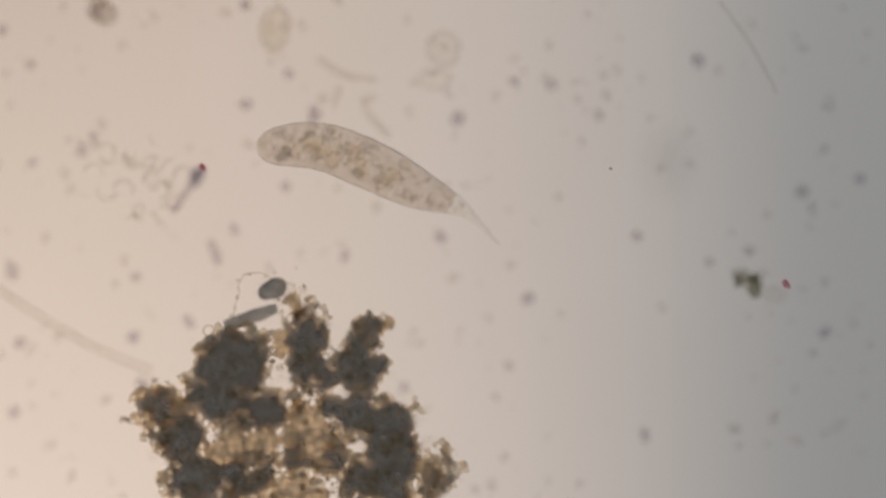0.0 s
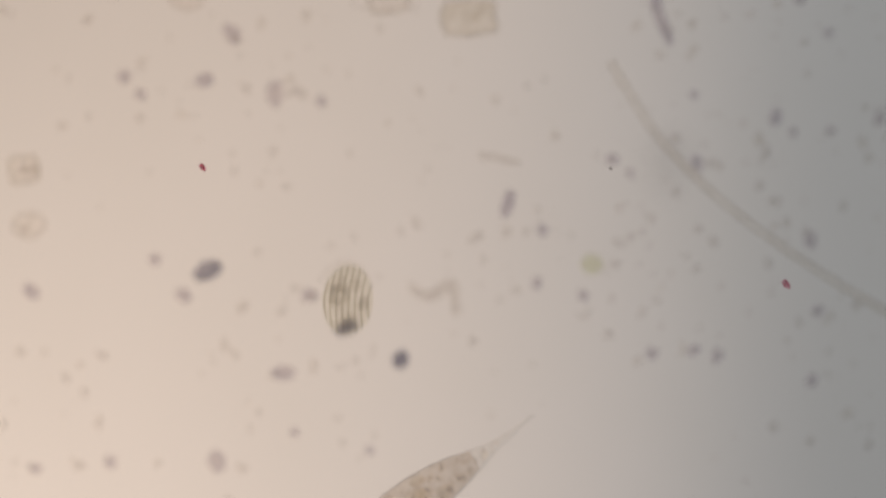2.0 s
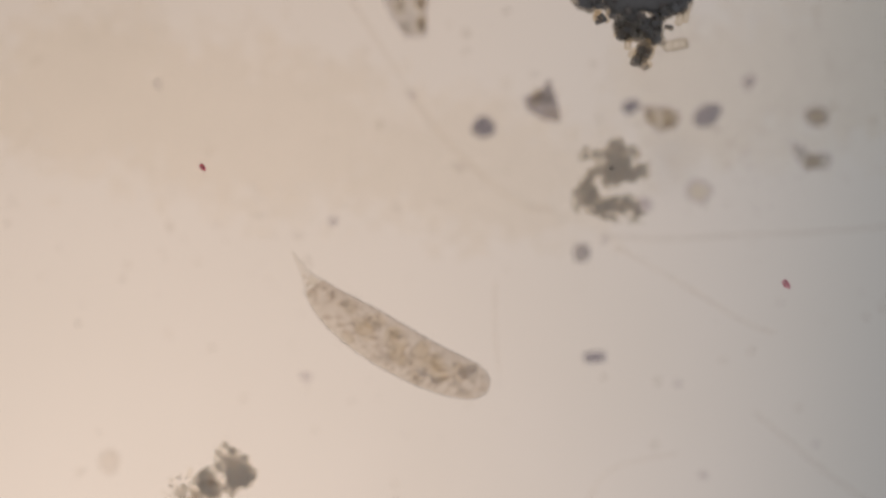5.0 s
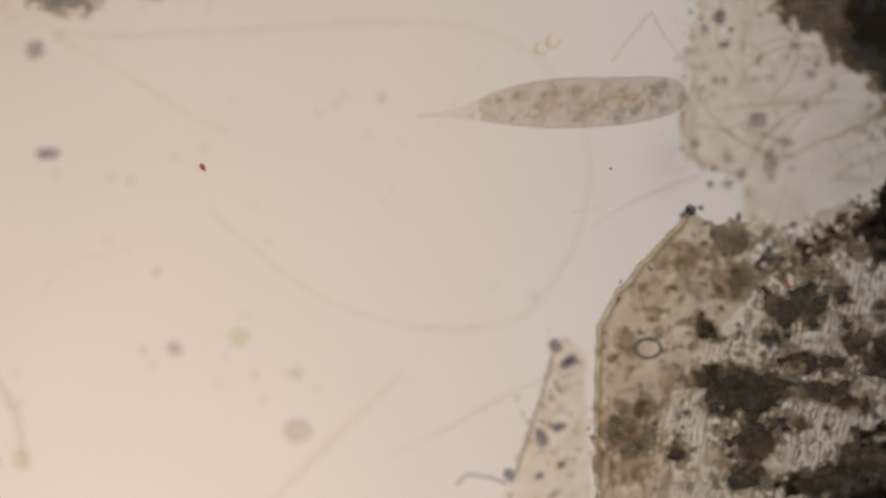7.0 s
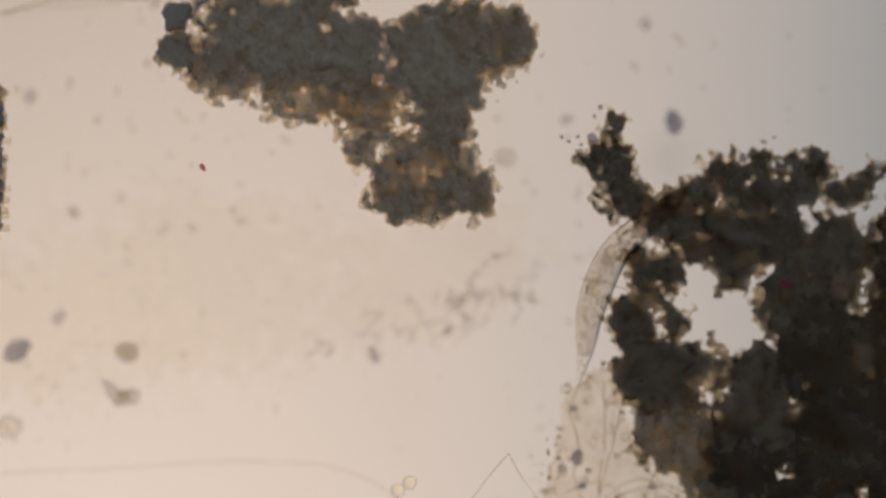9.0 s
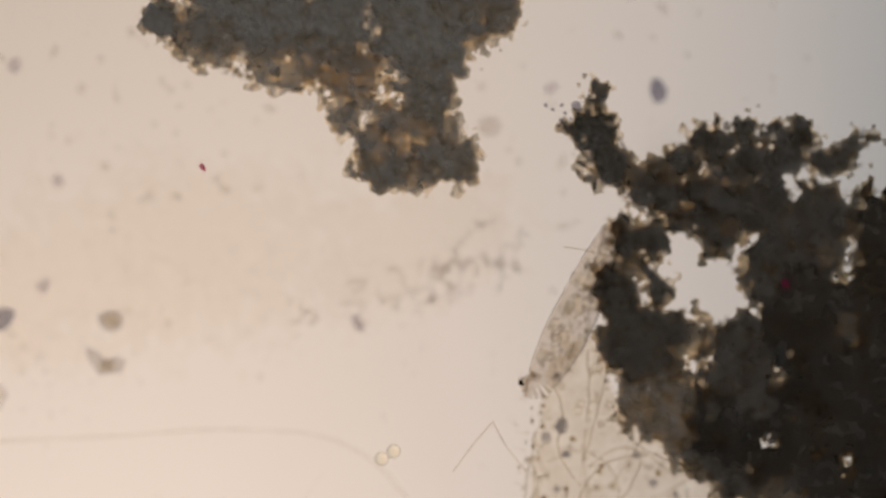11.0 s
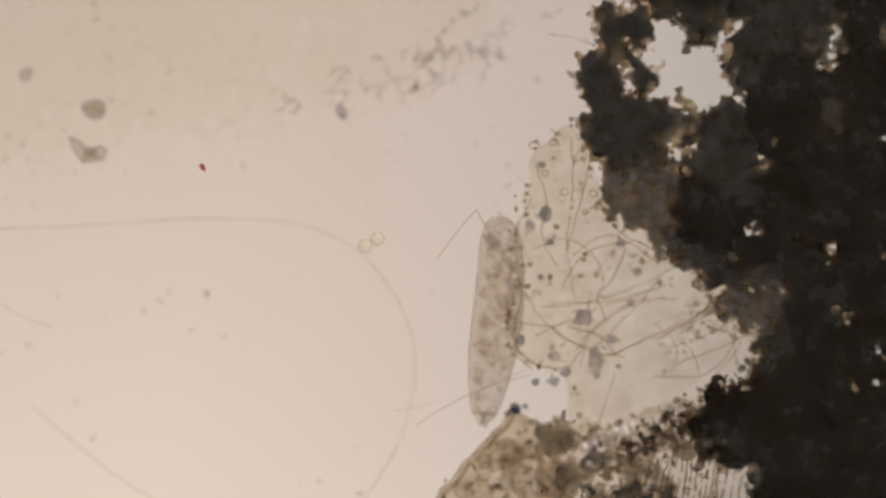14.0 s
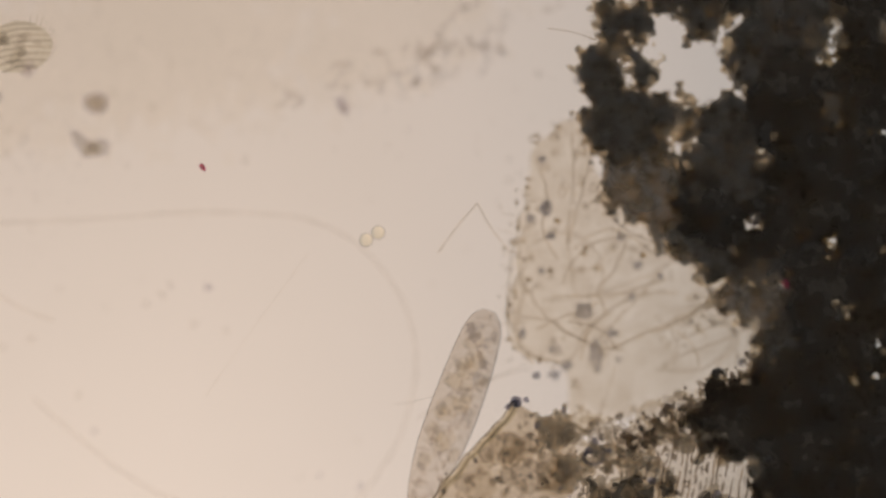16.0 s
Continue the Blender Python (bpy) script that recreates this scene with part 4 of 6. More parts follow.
def leaf_piece():
    """A scrap of leaf: a clear sheet with rows of cell walls and dark lumps on it."""
    e = thing("leaf_fragment", "scrap of rotting leaf with parallel cell walls and dark lumps", "leaf fragment", 940, 2487)
    ou, ov = 940, 2487
    rim = glide([(790, 2182), (720, 2257), (640, 2362), (625, 2477), (625, 2687), (630, 2797), (1330, 2797),
                 (1330, 2587), (1260, 2427), (1190, 2267), (1100, 2207), (1030, 2177), (960, 2257), (880, 2227), (790, 2182)], 14, 9.0)[:-1]
    s = Soup()
    s.sheet([((q.x - ou) * U, -(q.y - ov) * U) for q in rim], 0.028, 0.032)
    part("blade", s, M_TISSUE, e, "clear amber-tinted leaf blade", smooth=False)
    c = Soup()
    side = glide([(790, 2185), (722, 2259), (643, 2364), (628, 2477), (628, 2687), (635, 2787), (740, 2787), (760, 2647), (755, 2527), (825, 2407), (900, 2327), (880, 2232), (790, 2185)], 12, 10.0)[:-1]
    c.sheet([((q.x - ou) * U, -(q.y - ov) * U) for q in side], 0.0335, 0.0355)
    part("cuticle", c, M_CUTICLE, e, "mottled beige cuticle", smooth=False)
    b = Soup()
    edge = []
    for q in rim:
        if q.x > 800 or q.y > 2786:
            break
        edge.append(q)
    for off in (0, 9):
        b.tube([((q.x - ou + off + 3 * noise.noise(q * 0.06)) * U, -(q.y - ov + off * 0.5) * U, 0.039) for q in edge if q.y < 2782], 1.3 * U, 5)
    part("leaf_margin", b, M_MARGIN, e, "thin dark double leaf margin")
    o = Soup()
    o.tube([((q.x - ou + 9) * U, -(q.y - ov + 5) * U, 0.031) for q in edge if q.y < 2782], [(5 + 4 * noise.noise(q * 0.03)) * U for q in edge if q.y < 2782], 8)
    part("margin_band", o, M_OLIVE_BAND, e, "olive-yellow band inside the leaf margin")
    for k in range(76):
        x0 = 655 + k * 10.2 + 3 * RNG.random()
        y0 = 2530 - (x0 - 655) * 0.70 + 26 * RNG.random()
        y1 = 2772
        if x0 > 990:
            y0 = max(y0, 2221 + 14 * RNG.random(), 2340 + (x0 - 1220) * 1.9)
        thin = 0.55 + 0.45 * min(1.0, max(0.0, (x0 - 760) / 120))
        w = Soup()
        n = int((y1 - y0) / 9)
        run = []
        for i in range(n):
            y = y0 + i * 9
            gap = noise.noise(Vector((x0 * 0.031, y * 0.02, 3.3))) + 0.5 * noise.noise(Vector((x0 * 0.2, y * 0.06, 8.1)))
            run.append(((x0 - ou - (y - y0) * 0.20 + 6 * noise.noise(Vector((x0 * 0.012, y * 0.022, 1))) + 3.5 * noise.noise(Vector((x0, y * 0.06, 1)))) * U, -(y - ov) * U, 0.034))
            if (gap < -0.34 or i == n - 1) and len(run) > 2:
                w.tube(run, [(0.6 + 3.0 * abs(noise.noise(Vector((x0 * 0.3, j * 0.6, y * 0.1))))) * U * 1.3 * thin for j in range(len(run))], 5)
                run = []
            elif RNG.random() < 0.05:      # cross walls between neighbouring cells
                q = run[-1]
                w.tube([q, (q[0] + 5 * U, q[1] + 1.5 * U, q[2]), (q[0] + 9 * U, q[1], q[2])], 1.3 * U * thin, 5)
        if w.n:
            part("cell_wall", w, M_WALL, e)
    lumps = [(855, 2227, 36, 34), (890, 2302, 36, 24), (938, 2273, 22, 18), (980, 2352, 62, 34), (938, 2409, 20, 15), (890, 2502, 72, 46), (825, 2472, 30, 20),
             (1165, 2423, 50, 36), (1090, 2407, 26, 28), (1120, 2457, 50, 20), (1202, 2502, 44, 36), (775, 2605, 17, 20), (685, 2582, 46, 28), (900, 2587, 52, 34), (1130, 2627, 84, 42),
             (818, 2392, 26, 18), (1040, 2657, 90, 26), (880, 2647, 40, 26), (990, 2447, 60, 20), (1020, 2497, 60, 20)]
    lumps += [(1225, 2400, 30, 40), (1225, 2610, 50, 34), (1262, 2556, 30, 24), (1282, 2500, 26, 18), (1010, 2290, 40, 18), (1085, 2250, 46, 16), (1060, 2330, 22, 14), (1150, 2360, 22, 20), (1095, 2520, 34, 14), (960, 2560, 30, 16)]
    def heap(lu, lv, ru, rv, n, lo, hi, spread):
        """Lumpy bodies heaped on the blade round one place."""
        h = Soup()
        for _ in range(n):
            x, y = max(-1.3, min(1.3, RNG.normal())) * ru * spread, max(-1.3, min(1.3, RNG.normal())) * rv * spread
            q = lo + (hi - lo) * RNG.random()
            h.blob(((lu - ou + x) * U, -(lv - ov + y) * U, 0.036), (ru * q * U, rv * q * 1.15 * U, min(0.010, rv * q * 0.6 * U)), 3, 0.45, RNG.random() * 6, 2.0)
        return h

    for k, (lu, lv, ru, rv) in enumerate(lumps):
        faint = lv < 2322 or lu < 720
        x, y, f = matted([(lu, lv, ru * 1.12, rv * 1.12, 0)], 3.0, 17 + 5 * k, 2.0, 1.0)
        for piece, level, z, half, mat in (("lump", -0.05, 0.037, 0.003, V_LEAF_SOFT), ("lump_core", 0.22, 0.042, 0.006, V_LEAF_SOFT if faint else V_LEAF_DARK)):
            for body, kind in heap_layer(x, y, f, level, ou, ov, z, half, 3.0, k):
                part("flock" if kind else piece, body, mat, e, "soft grey-brown half-clear lump" if piece == "lump" else "dark grey-brown heart of a lump", kind)
    pale = [(990, 2257, 40, 26), (1050, 2219, 44, 30), (1115, 2189, 46, 26), (1170, 2159, 40, 24), (770, 2287, 40, 30), (720, 2347, 36, 30), (690, 2427, 30, 40),
            (745, 2507, 40, 40), (840, 2317, 40, 40), (805, 2257, 44, 40), (680, 2527, 40, 30), (890, 2237, 40, 26), (950, 2227, 40, 30), (660, 2647, 40, 40)]
    for lu, lv, ru, rv in pale:
        part("pale_lump", heap(lu, lv, ru, rv, 4, 0.3, 0.7, 0.6), M_OLIVE, e, "pale tan translucent lump")
    dark = Soup()
    for lu, lv, ru, rv in lumps:
        for _ in range(int((18 + ru * rv * 0.02) * (0.4 if lv < 2322 else 1.0))):
            x, y = RNG.normal() * ru * 0.62, RNG.normal() * rv * 0.66
            rr = (2 + 5 * RNG.random() ** 2) * U
            dark.blob(((lu - ou + x) * U, -(lv - ov + y) * U, 0.033 + 0.006 * RNG.random()), (rr * 1.3, rr, rr * 0.7), 1, 0.5, RNG.random() * 6)
    part("crumb", dark, M_LUMP_GRAIN, e, "dark brown crumbs round the lumps", "stuff")
    g = Soup()
    for _ in range(330):
        q = RNG.random()
        x, y = 970 + 250 * q, 2265 - 140 * q + 17 * RNG.normal()
        rr = (2.5 + 5.5 * RNG.random() ** 2) * U
        g.blob(((x - ou) * U, -(y - ov) * U, 0.034), (rr * 1.2, rr, rr * 0.7), 1, 0.4, RNG.random() * 6)
    part("grain", g, M_LUMP_GRAIN, e, "small grey and amber grains", "stuff")
    fine = Soup()
    while fine.n < 12 * 170:
        x, y = 640 + 420 * RNG.random(), 2187 + 420 * RNG.random()
        dx, dy = x - 790, y - 2182
        if dy < -0.85 * dx or dy < 0.5 * dx or noise.noise(Vector((x * 0.03, y * 0.03, 2.0))) < -0.1:
            continue
        rr = (1.8 + 4.5 * RNG.random() ** 2) * U
        fine.blob(((x - ou) * U, -(y - ov) * U, 0.038), (rr * 1.2, rr, rr * 0.7), 1, 0.35, RNG.random() * 6)
    part("fine_grain", fine, M_GRAIN_GREY, e, "fine clear grains on the cuticle", "stuff")
    blotch = Soup()
    for _ in range(300):
        x, y = 640 + 330 * RNG.random(), 2687 - 480 * RNG.random()
        if x < 650 + max(0, (2387 - y)) * 0.8:
            continue
        rr = (2 + 7 * RNG.random() ** 2.2) * U
        blotch.blob(((x - ou) * U, -(y - ov) * U, 0.033), (rr * 1.5, rr, rr * 0.25), 2, 0.35, RNG.random() * 6)
    part("blotch", blotch, M_BLOTCH, e, "soft brown stains", "stuff")
    for cu, cv, ru, rv in ((718, 2424, 23, 17), (930, 2277, 16, 12), (793, 2178, 8, 7)):
        w = Soup()
        ring = [((cu - ou + ru * math.cos(k * 0.2618)) * U, -(cv - ov + rv * math.sin(k * 0.2618)) * U, 0.040) for k in range(26)]
        w.tube(ring, [(2.2 + 2.2 * RNG.random()) * U for _ in ring], 6)
        part("ring_cell", w, M_SPECK_DARK, e, "dark green-grey ring-shaped cell")
    for _ in range(60):
        lu, lv, ru, rv = lumps[RNG.integers(len(lumps))]
        q = Soup()
        rr = 2.2 + 4.5 * RNG.random() ** 2
        q.blob(((lu - ou + RNG.normal() * ru * 0.8) * U, -(lv - ov + RNG.normal() * rv * 0.9) * U, 0.044), (rr * 1.3 * U, rr * U, rr * 0.6 * U), 2, 0.4, RNG.random() * 6)
        part("dark_grain", q, M_SPECK_DARK, e, "small blue-black grain")
    for k in range(7):
        q = Soup()
        q.blob(((780 + 7 * k % 30 - ou + 4 * RNG.normal()) * U, -(2180 + 5 * RNG.normal() - ov) * U, 0.04), (6 * U, 4.5 * U, 3 * U), 2, 0.45, RNG.random() * 6)
        part("dark_grain", q, M_SPECK_DARK, e, "small blue-black grain")
    return e


leaf_piece()


def membrane():
    """A clear torn bag with threads and dots in it."""
    ou, ov = 960, 2007
    e = thing("membrane_bag", "clear torn membrane crossed by fine threads and dotted with grains", "membrane", ou, ov)
    rim = glide([(825, 1727), (800, 1877), (785, 2017), (805, 2097), (880, 2122), (900, 2217), (1020, 2197), (1260, 2117),
                 (1270, 2027), (1190, 1937), (1110, 1877), (1040, 1827), (950, 1787), (900, 1677), (825, 1727)], 12, 8.0)[:-1]
    s = Soup()
    s.sheet([((q.x - ou) * U, -(q.y - ov) * U) for q in rim], 0.010, 0.014)
    part("film", s, M_MEMBRANE, e, "clear pale film", smooth=False)
    threads = [[(800, 1847), (785, 1937), (778, 2017), (790, 2077), (825, 2112)], [(795, 1887), (805, 1977), (795, 2047), (815, 2092), (870, 2112)],
               [(875, 1972), (905, 1917), (950, 1892), (1000, 1885)], [(990, 1897), (960, 1957), (940, 1982), (955, 2027)],
               [(960, 2087), (1040, 2049), (1110, 2017), (1170, 1977)], [(1030, 2057), (1100, 2027), (1150, 1982)],
               ] + [[(1190, 2037), (1170, 2087), (1120, 2122), (1040, 2122)], [(1080, 2052), (1110, 2087), (1120, 2117)],
               [(890, 1847), (885, 1897), (910, 1807), (930, 1727)], [(825, 1807), (800, 1857), (815, 1917), (800, 1957)],
               [(830, 1747), (850, 1817), (840, 1877), (870, 1927)], [(800, 2027), (860, 2037), (920, 2077), (990, 2087)],
               [(935, 1797), (980, 1867), (1060, 1907), (1140, 1972)]]
    threads += [[(800, 1947), (780, 2007), (810, 2087), (880, 2107), (920, 2057), (925, 1987)], [(900, 1907), (940, 1877), (990, 1882), (1040, 1917)],
                [(940, 2067), (1010, 1997), (1050, 1947)], [(1040, 2027), (1080, 2067), (1070, 2117)], [(1150, 2027), (1190, 2067), (1150, 2117)],
                [(885, 1867), (890, 1937), (900, 1987)], [(970, 2117), (940, 2207)], [(820, 1900), (880, 1880), (930, 1905), (950, 1960), (930, 2010)],
                [(860, 1990), (960, 1990), (1060, 1960)]]
    threads += [[(1040, 2060), (1120, 2020), (1200, 1985), (1262, 1975)], [(1060, 2075), (1140, 2045), (1210, 2000)], [(1080, 2100), (1160, 2070), (1225, 2040)],
                [(830, 2050), (900, 2020), (980, 1990), (1080, 1985)], [(893, 1700), (896, 1750), (894, 1810)], [(800, 1960), (860, 2040), (950, 2080), (1020, 2060)],
                [(840, 2000), (930, 1990), (1040, 1950), (1110, 1900)], [(1110, 1985), (1150, 2010), (1180, 2060), (1185, 2105)]]
    for k in range(4):
        a, x, y, c = RNG.random() * 3.14, 10 + RNG.normal() * 70, RNG.normal() * 75, RNG.random() * 1.0 - 0.5
        n = 3 + RNG.integers(4)
        line = [(ou - 40 + x, ov - 20 + y)]
        for j in range(n):
            line.append((line[-1][0] + 26 * math.cos(a + c * j), line[-1][1] + 26 * math.sin(a + c * j)))
        threads.append(line)
    for k, line in enumerate(threads):
        w = Soup()
        lie = 0.014 + 0.014 * RNG.random()
        w.tube([((q.x - ou) * U, -(q.y - ov) * U, lie + 0.006 * noise.noise(q * 0.01)) for q in glide(line, 8, 4.0)], (1.5 if k in (0, 1, 4, 5) else 0.8 + 0.5 * RNG.random()) * U, 5)
        part("thread", w, M_FIBRE_DARK, e, "fine brown thread")
    dots = [(915, 2019, 16, 16), (1000, 1992, 8, 8), (864, 2087, 12, 10), (883, 2115, 11, 9), (935, 2097, 13, 28), (848, 1835, 12, 15),
            (820, 1857, 9, 12), (1010, 1937, 9, 8), (830, 2133, 7, 7), (805, 2059, 6, 10), (977, 2105, 5, 5), (855, 1885, 8, 6), (965, 2057, 10, 8),
            (1195, 2109, 7, 7), (1215, 2107, 8, 8), (860, 2132, 12, 8), (980, 1887, 9, 7), (840, 1747, 7, 7), (1050, 1957, 5, 5), (840, 1947, 6, 5)]
    for lu, lv, ru, rv in dots:
        s = Soup()
        s.blob(((lu - ou) * U, -(lv - ov) * U, 0.014 + 0.010 * RNG.random()), (ru * U, rv * U, min(ru, rv) * 0.6 * U), 2, 0.26)
        part("dot", s, M_DOT, e, "soft blue-grey grain")
    g = Soup()
    for _ in range(120):
        q = rim[RNG.integers(len(rim))]
        rr = (2 + 4 * RNG.random() ** 2) * U
        x, y = q.x + RNG.normal() * 12, q.y + RNG.normal() * 10
        g.blob(((x - ou) * U, -(y - ov) * U, 0.012 + 0.014 * RNG.random()), (rr * 1.2, rr, rr * 0.7), 1, 0.3, RNG.random() * 6)
    for _ in range(36):
        x, y = ou - 60 + RNG.normal() * 70, ov - 160 + RNG.normal() * 80
        rr = (1.8 + 4 * RNG.random() ** 2) * U
        g.blob(((x - ou) * U, -(y - ov) * U, 0.012 + 0.014 * RNG.random()), (rr * 1.2, rr, rr * 0.7), 1, 0.3, RNG.random() * 6)
    part("grain", g, M_GRAIN, e, "small amber grains", "stuff")
    t = Soup()
    for _ in range(130):
        q = RNG.random()
        x, y = 1090 + 180 * q, 2035 - 50 * q + 20 * RNG.normal()
        rr = (1.8 + 4.5 * RNG.random() ** 2) * U
        t.blob(((x - ou) * U, -(y - ov) * U, 0.014 + 0.012 * RNG.random()), (rr * 1.3, rr, rr * 0.6), 1, 0.4, RNG.random() * 6)
    part("crumb", t, M_BLOTCH, e, "brown translucent crumbs at the tip", "stuff")
    f = Soup()
    for _ in range(170):
        x, y = ou - 30 + RNG.normal() * 100, ov - 20 + RNG.normal() * 110
        if x < 795 or y > 2117:
            continue
        rr = (1.5 + 4 * RNG.random() ** 3) * U
        f.blob(((x - ou) * U, -(y - ov) * U, 0.016), (rr * 1.5, rr, rr * 0.6), 1, 0.4, RNG.random() * 6)
    part("fine_grain", f, M_MOTE, e, "fine pale grains", "stuff")
    for k in range(13):
        x, y, rr = 868 + 34 * RNG.normal(), 1790 + 62 * RNG.normal(), 3.5 + 5 * RNG.random()
        if x < 815 or y > 1890 or y < 1690:
            continue
        c = Soup()
        c.tube([((x - ou + rr * math.cos(j * 0.349) * 1.2) * U, -(y - ov + rr * math.sin(j * 0.349)) * U, 0.022 + 0.01 * RNG.random() * (j % 18 == 0)) for j in range(19)], (1.1 + 0.6 * RNG.random()) * U, 5)
        part("ring_cell", c, M_FIBRE_DARK, e, "tiny clear ring-shaped cell")
    for k in range(9):
        h = Soup()
        bu, bv = 785 + 6 * RNG.random(), 1847 + 32 * k
        a = radians(160 + 50 * RNG.random())
        h.tube([((bu - ou + 24 * j / 4 * math.cos(a)) * U, -(bv - ov - 24 * j / 4 * math.sin(a) * (0.6 + 0.1 * j)) * U, 0.02) for j in range(5)], [1.0 * U * (1 - 0.18 * j) for j in range(5)], 4)
        part("bristle", h, M_FIBRE_DARK, e, "short fine bristle")
    return e


membrane()


def bark_scrap():
    """The small beige scrap beside the leaf, with its straight rod."""
    ou, ov = 550, 2557
    e = thing("tissue_scrap", "small beige tissue scrap with a straight dark rod along its edge", "tissue scrap", ou, ov)
    rim = glide([(560, 2407), (530, 2507), (480, 2647), (460, 2747), (615, 2767), (615, 2647), (610, 2507), (605, 2427), (560, 2407)], 10, 6.0)[:-1]
    s = Soup()
    s.sheet([((q.x - ou) * U, -(q.y - ov) * U) for q in rim], 0.014, 0.019)
    part("film", s, M_MEMBRANE, e, "clear beige film", smooth=False)
    r = Soup()
    r.tube([((q.x - ou) * U, -(q.y - ov) * U, 0.024) for q in glide([(552, 2423), (530, 2507), (503, 2587), (485, 2647)], 12)], 2.3 * U, 6)
    part("rod", r, M_MARGIN, e, "straight dark rod")
    for cu, cv, ru, rv in ((555, 2419, 11, 13), (578, 2451, 17, 9), (580, 2442, 13, 6), (530, 2585, 11, 15), (560, 2565, 13, 8), (473, 2649, 10, 12), (526, 2651, 9, 7), (565, 2633, 6, 6), (530, 2555, 4, 4)):
        b = Soup()
        b.blob(((cu - ou) * U, -(cv - ov) * U, 0.024), (ru * U, rv * U, 5 * U), 2, 0.3, 0.4)
        part("lump", b, M_SPECK_DARK if ru > 8 else M_SPECK_BROWN, e, "dark blue-grey lump")
    g = Soup()
    for _ in range(90):
        x, y = 565 + RNG.normal() * 30, 2567 + RNG.normal() * 80
        rr = (2 + 4 * RNG.random()) * U
        g.blob(((x - ou) * U, -(y - ov) * U, 0.021), (rr * 1.3, rr, rr * 0.6), 1, 0.3, RNG.random() * 6)
    part("grain", g, M_BLOTCH, e, "small amber grains", "stuff")
    return e


bark_scrap()

# ---- fibres ----
thread("loop_fibre", "long clear looped fibre lying on the glass", [(-338, 1861), (-228, 1867), (-113, 1861), (37, 1855), (217, 1843), (367, 1847), (447, 1864), (517, 1904),
        (577, 1974), (609, 2049), (616, 2119), (602, 2199), (567, 2279), (487, 2372), (337, 2390), (187, 2357), (87, 2302), (-13, 2222), (-68, 2174)],
       2.3, M_LOOP, 0.005)
thread("plant_fibre", "long pale hollow plant fibre running into the humus", [(-343, 163), (-313, 213), (-253, 303), (-143, 413), (7, 523), (157, 613), (267, 658)], 6.5, M_CELL_EDGE, 0.016, double=True)
thread("plant_fibre", "long pale hollow plant fibre with tiny specks on it", [(-1213, 1180), (-973, 1136), (-853, 1110), (-613, 1105), (-413, 1074), (-206, 1046), (37, 1026)], 4, M_LOOP, 0.006, double=True)
thread("fine_fibre", "fine pale curved fibre", [(-1413, 970), (-1213, 988), (-1013, 1028), (-903, 1058), (-813, 1100)], 3.2, M_FIBRE, 0.006)
thread("fine_fibre", "fine pale fibre lying slantwise on the glass", [(-844, 1350), (-754, 1490), (-634, 1670), (-494, 1800), (-429, 1810)], 4, M_FIBRE, 0.004)
thread("fine_fibre", "fine pale fibre bent into a hook", [(-1084, 1270), (-1069, 1215), (-1014, 1198), (-964, 1225), (-934, 1255)], 1.7, M_LOOP, 0.012)
thread("ring_fibre", "pale hollow fibre coiled into a ring", [(-394, 2624), (-414, 2532), (-484, 2432), (-574, 2404), (-654, 2447), (-689, 2527), (-654, 2607), (-614, 2632), (-434, 2629)], 5, M_CELL_EDGE, 0.005, double=True)
thread("fine_fibre", "fine pale straight fibre", [(-1406, 2413), (-1088, 2427), (-1094, 2432), (-754, 2436)], 3, M_FIBRE, 0.004)
thread("plant_fibre", "faint broad fibre lying slantwise on the glass", [(280, 2472), (210, 2537), (130, 2617), (40, 2707)], 5, M_FIBRE, 0.003, double=True)
thread("fine_fibre", "faint straight fibre on the glass", [(466, 2512), (366, 2562), (266, 2617)], 3.5, M_FIBRE, 0.003)
thread("fine_fibre", "fine grey fibre under the humus clump", [(-178, 1046), (-58, 1016), (82, 1018), (222, 1014)], 3.5, M_CELL_EDGE, 0.005)
thread("fine_fibre", "fine straight bristle standing off the debris", [(820, 2120), (760, 2137), (690, 2165)], 0.8, M_CELL_EDGE, 0.02)
thread("fine_fibre", "fine wavy thread between the membrane and the loop", [(812, 2112), (747, 2140), (677, 2172), (617, 2210)], 0.8, M_CELL_EDGE, 0.02)
thread("fine_fibre", "fine straight bristle over the glass", [(545, 2477), (460, 2512), (340, 2582)], 0.9, M_CELL_EDGE, 0.016)
thread("fine_fibre", "fine hair beside the membrane", [(725, 1827), (690, 1867), (655, 1915)], 1.0, M_FIBRE_DARK, 0.03)
thread("fine_fibre", "fine hair beside the membrane", [(725, 1827), (750, 1872), (785, 1915)], 1.0, M_FIBRE_DARK, 0.03)
thread("fine_fibre", "fine grey hair over the glass", [(1275, 0), (1320, 60), (1350, 110), (1378, 165)], 1.6, M_CELL_EDGE, 0.02)
thread("fine_fibre", "thin curled loop of brown hypha", [(380, 2667), (395, 2651), (440, 2655), (470, 2667)], 2.2, M_SPECK_DARK, 0.02)
thread("fine_fibre", "fine hair reaching out from the humus mass", [(850, 1517), (895, 1524), (935, 1538)], 0.9, M_FIBRE_DARK, 0.036)
thread("fine_fibre", "fine straight hair over the glass", [(578, 2183), (615, 2178), (652, 2166)], 0.5, M_CELL_EDGE, 0.036)
thread("fine_fibre", "faint upright fibre on the glass", [(-529, 1940), (-530, 2020), (-523, 2105)], 2.2, M_FIBRE, 0.012)
thread("plant_fibre", "faint broad fibre running from the crumbs", [(-315, 1880), (-200, 1945), (-90, 2012), (-30, 2035)], 3.0, M_FIBRE, 0.012)
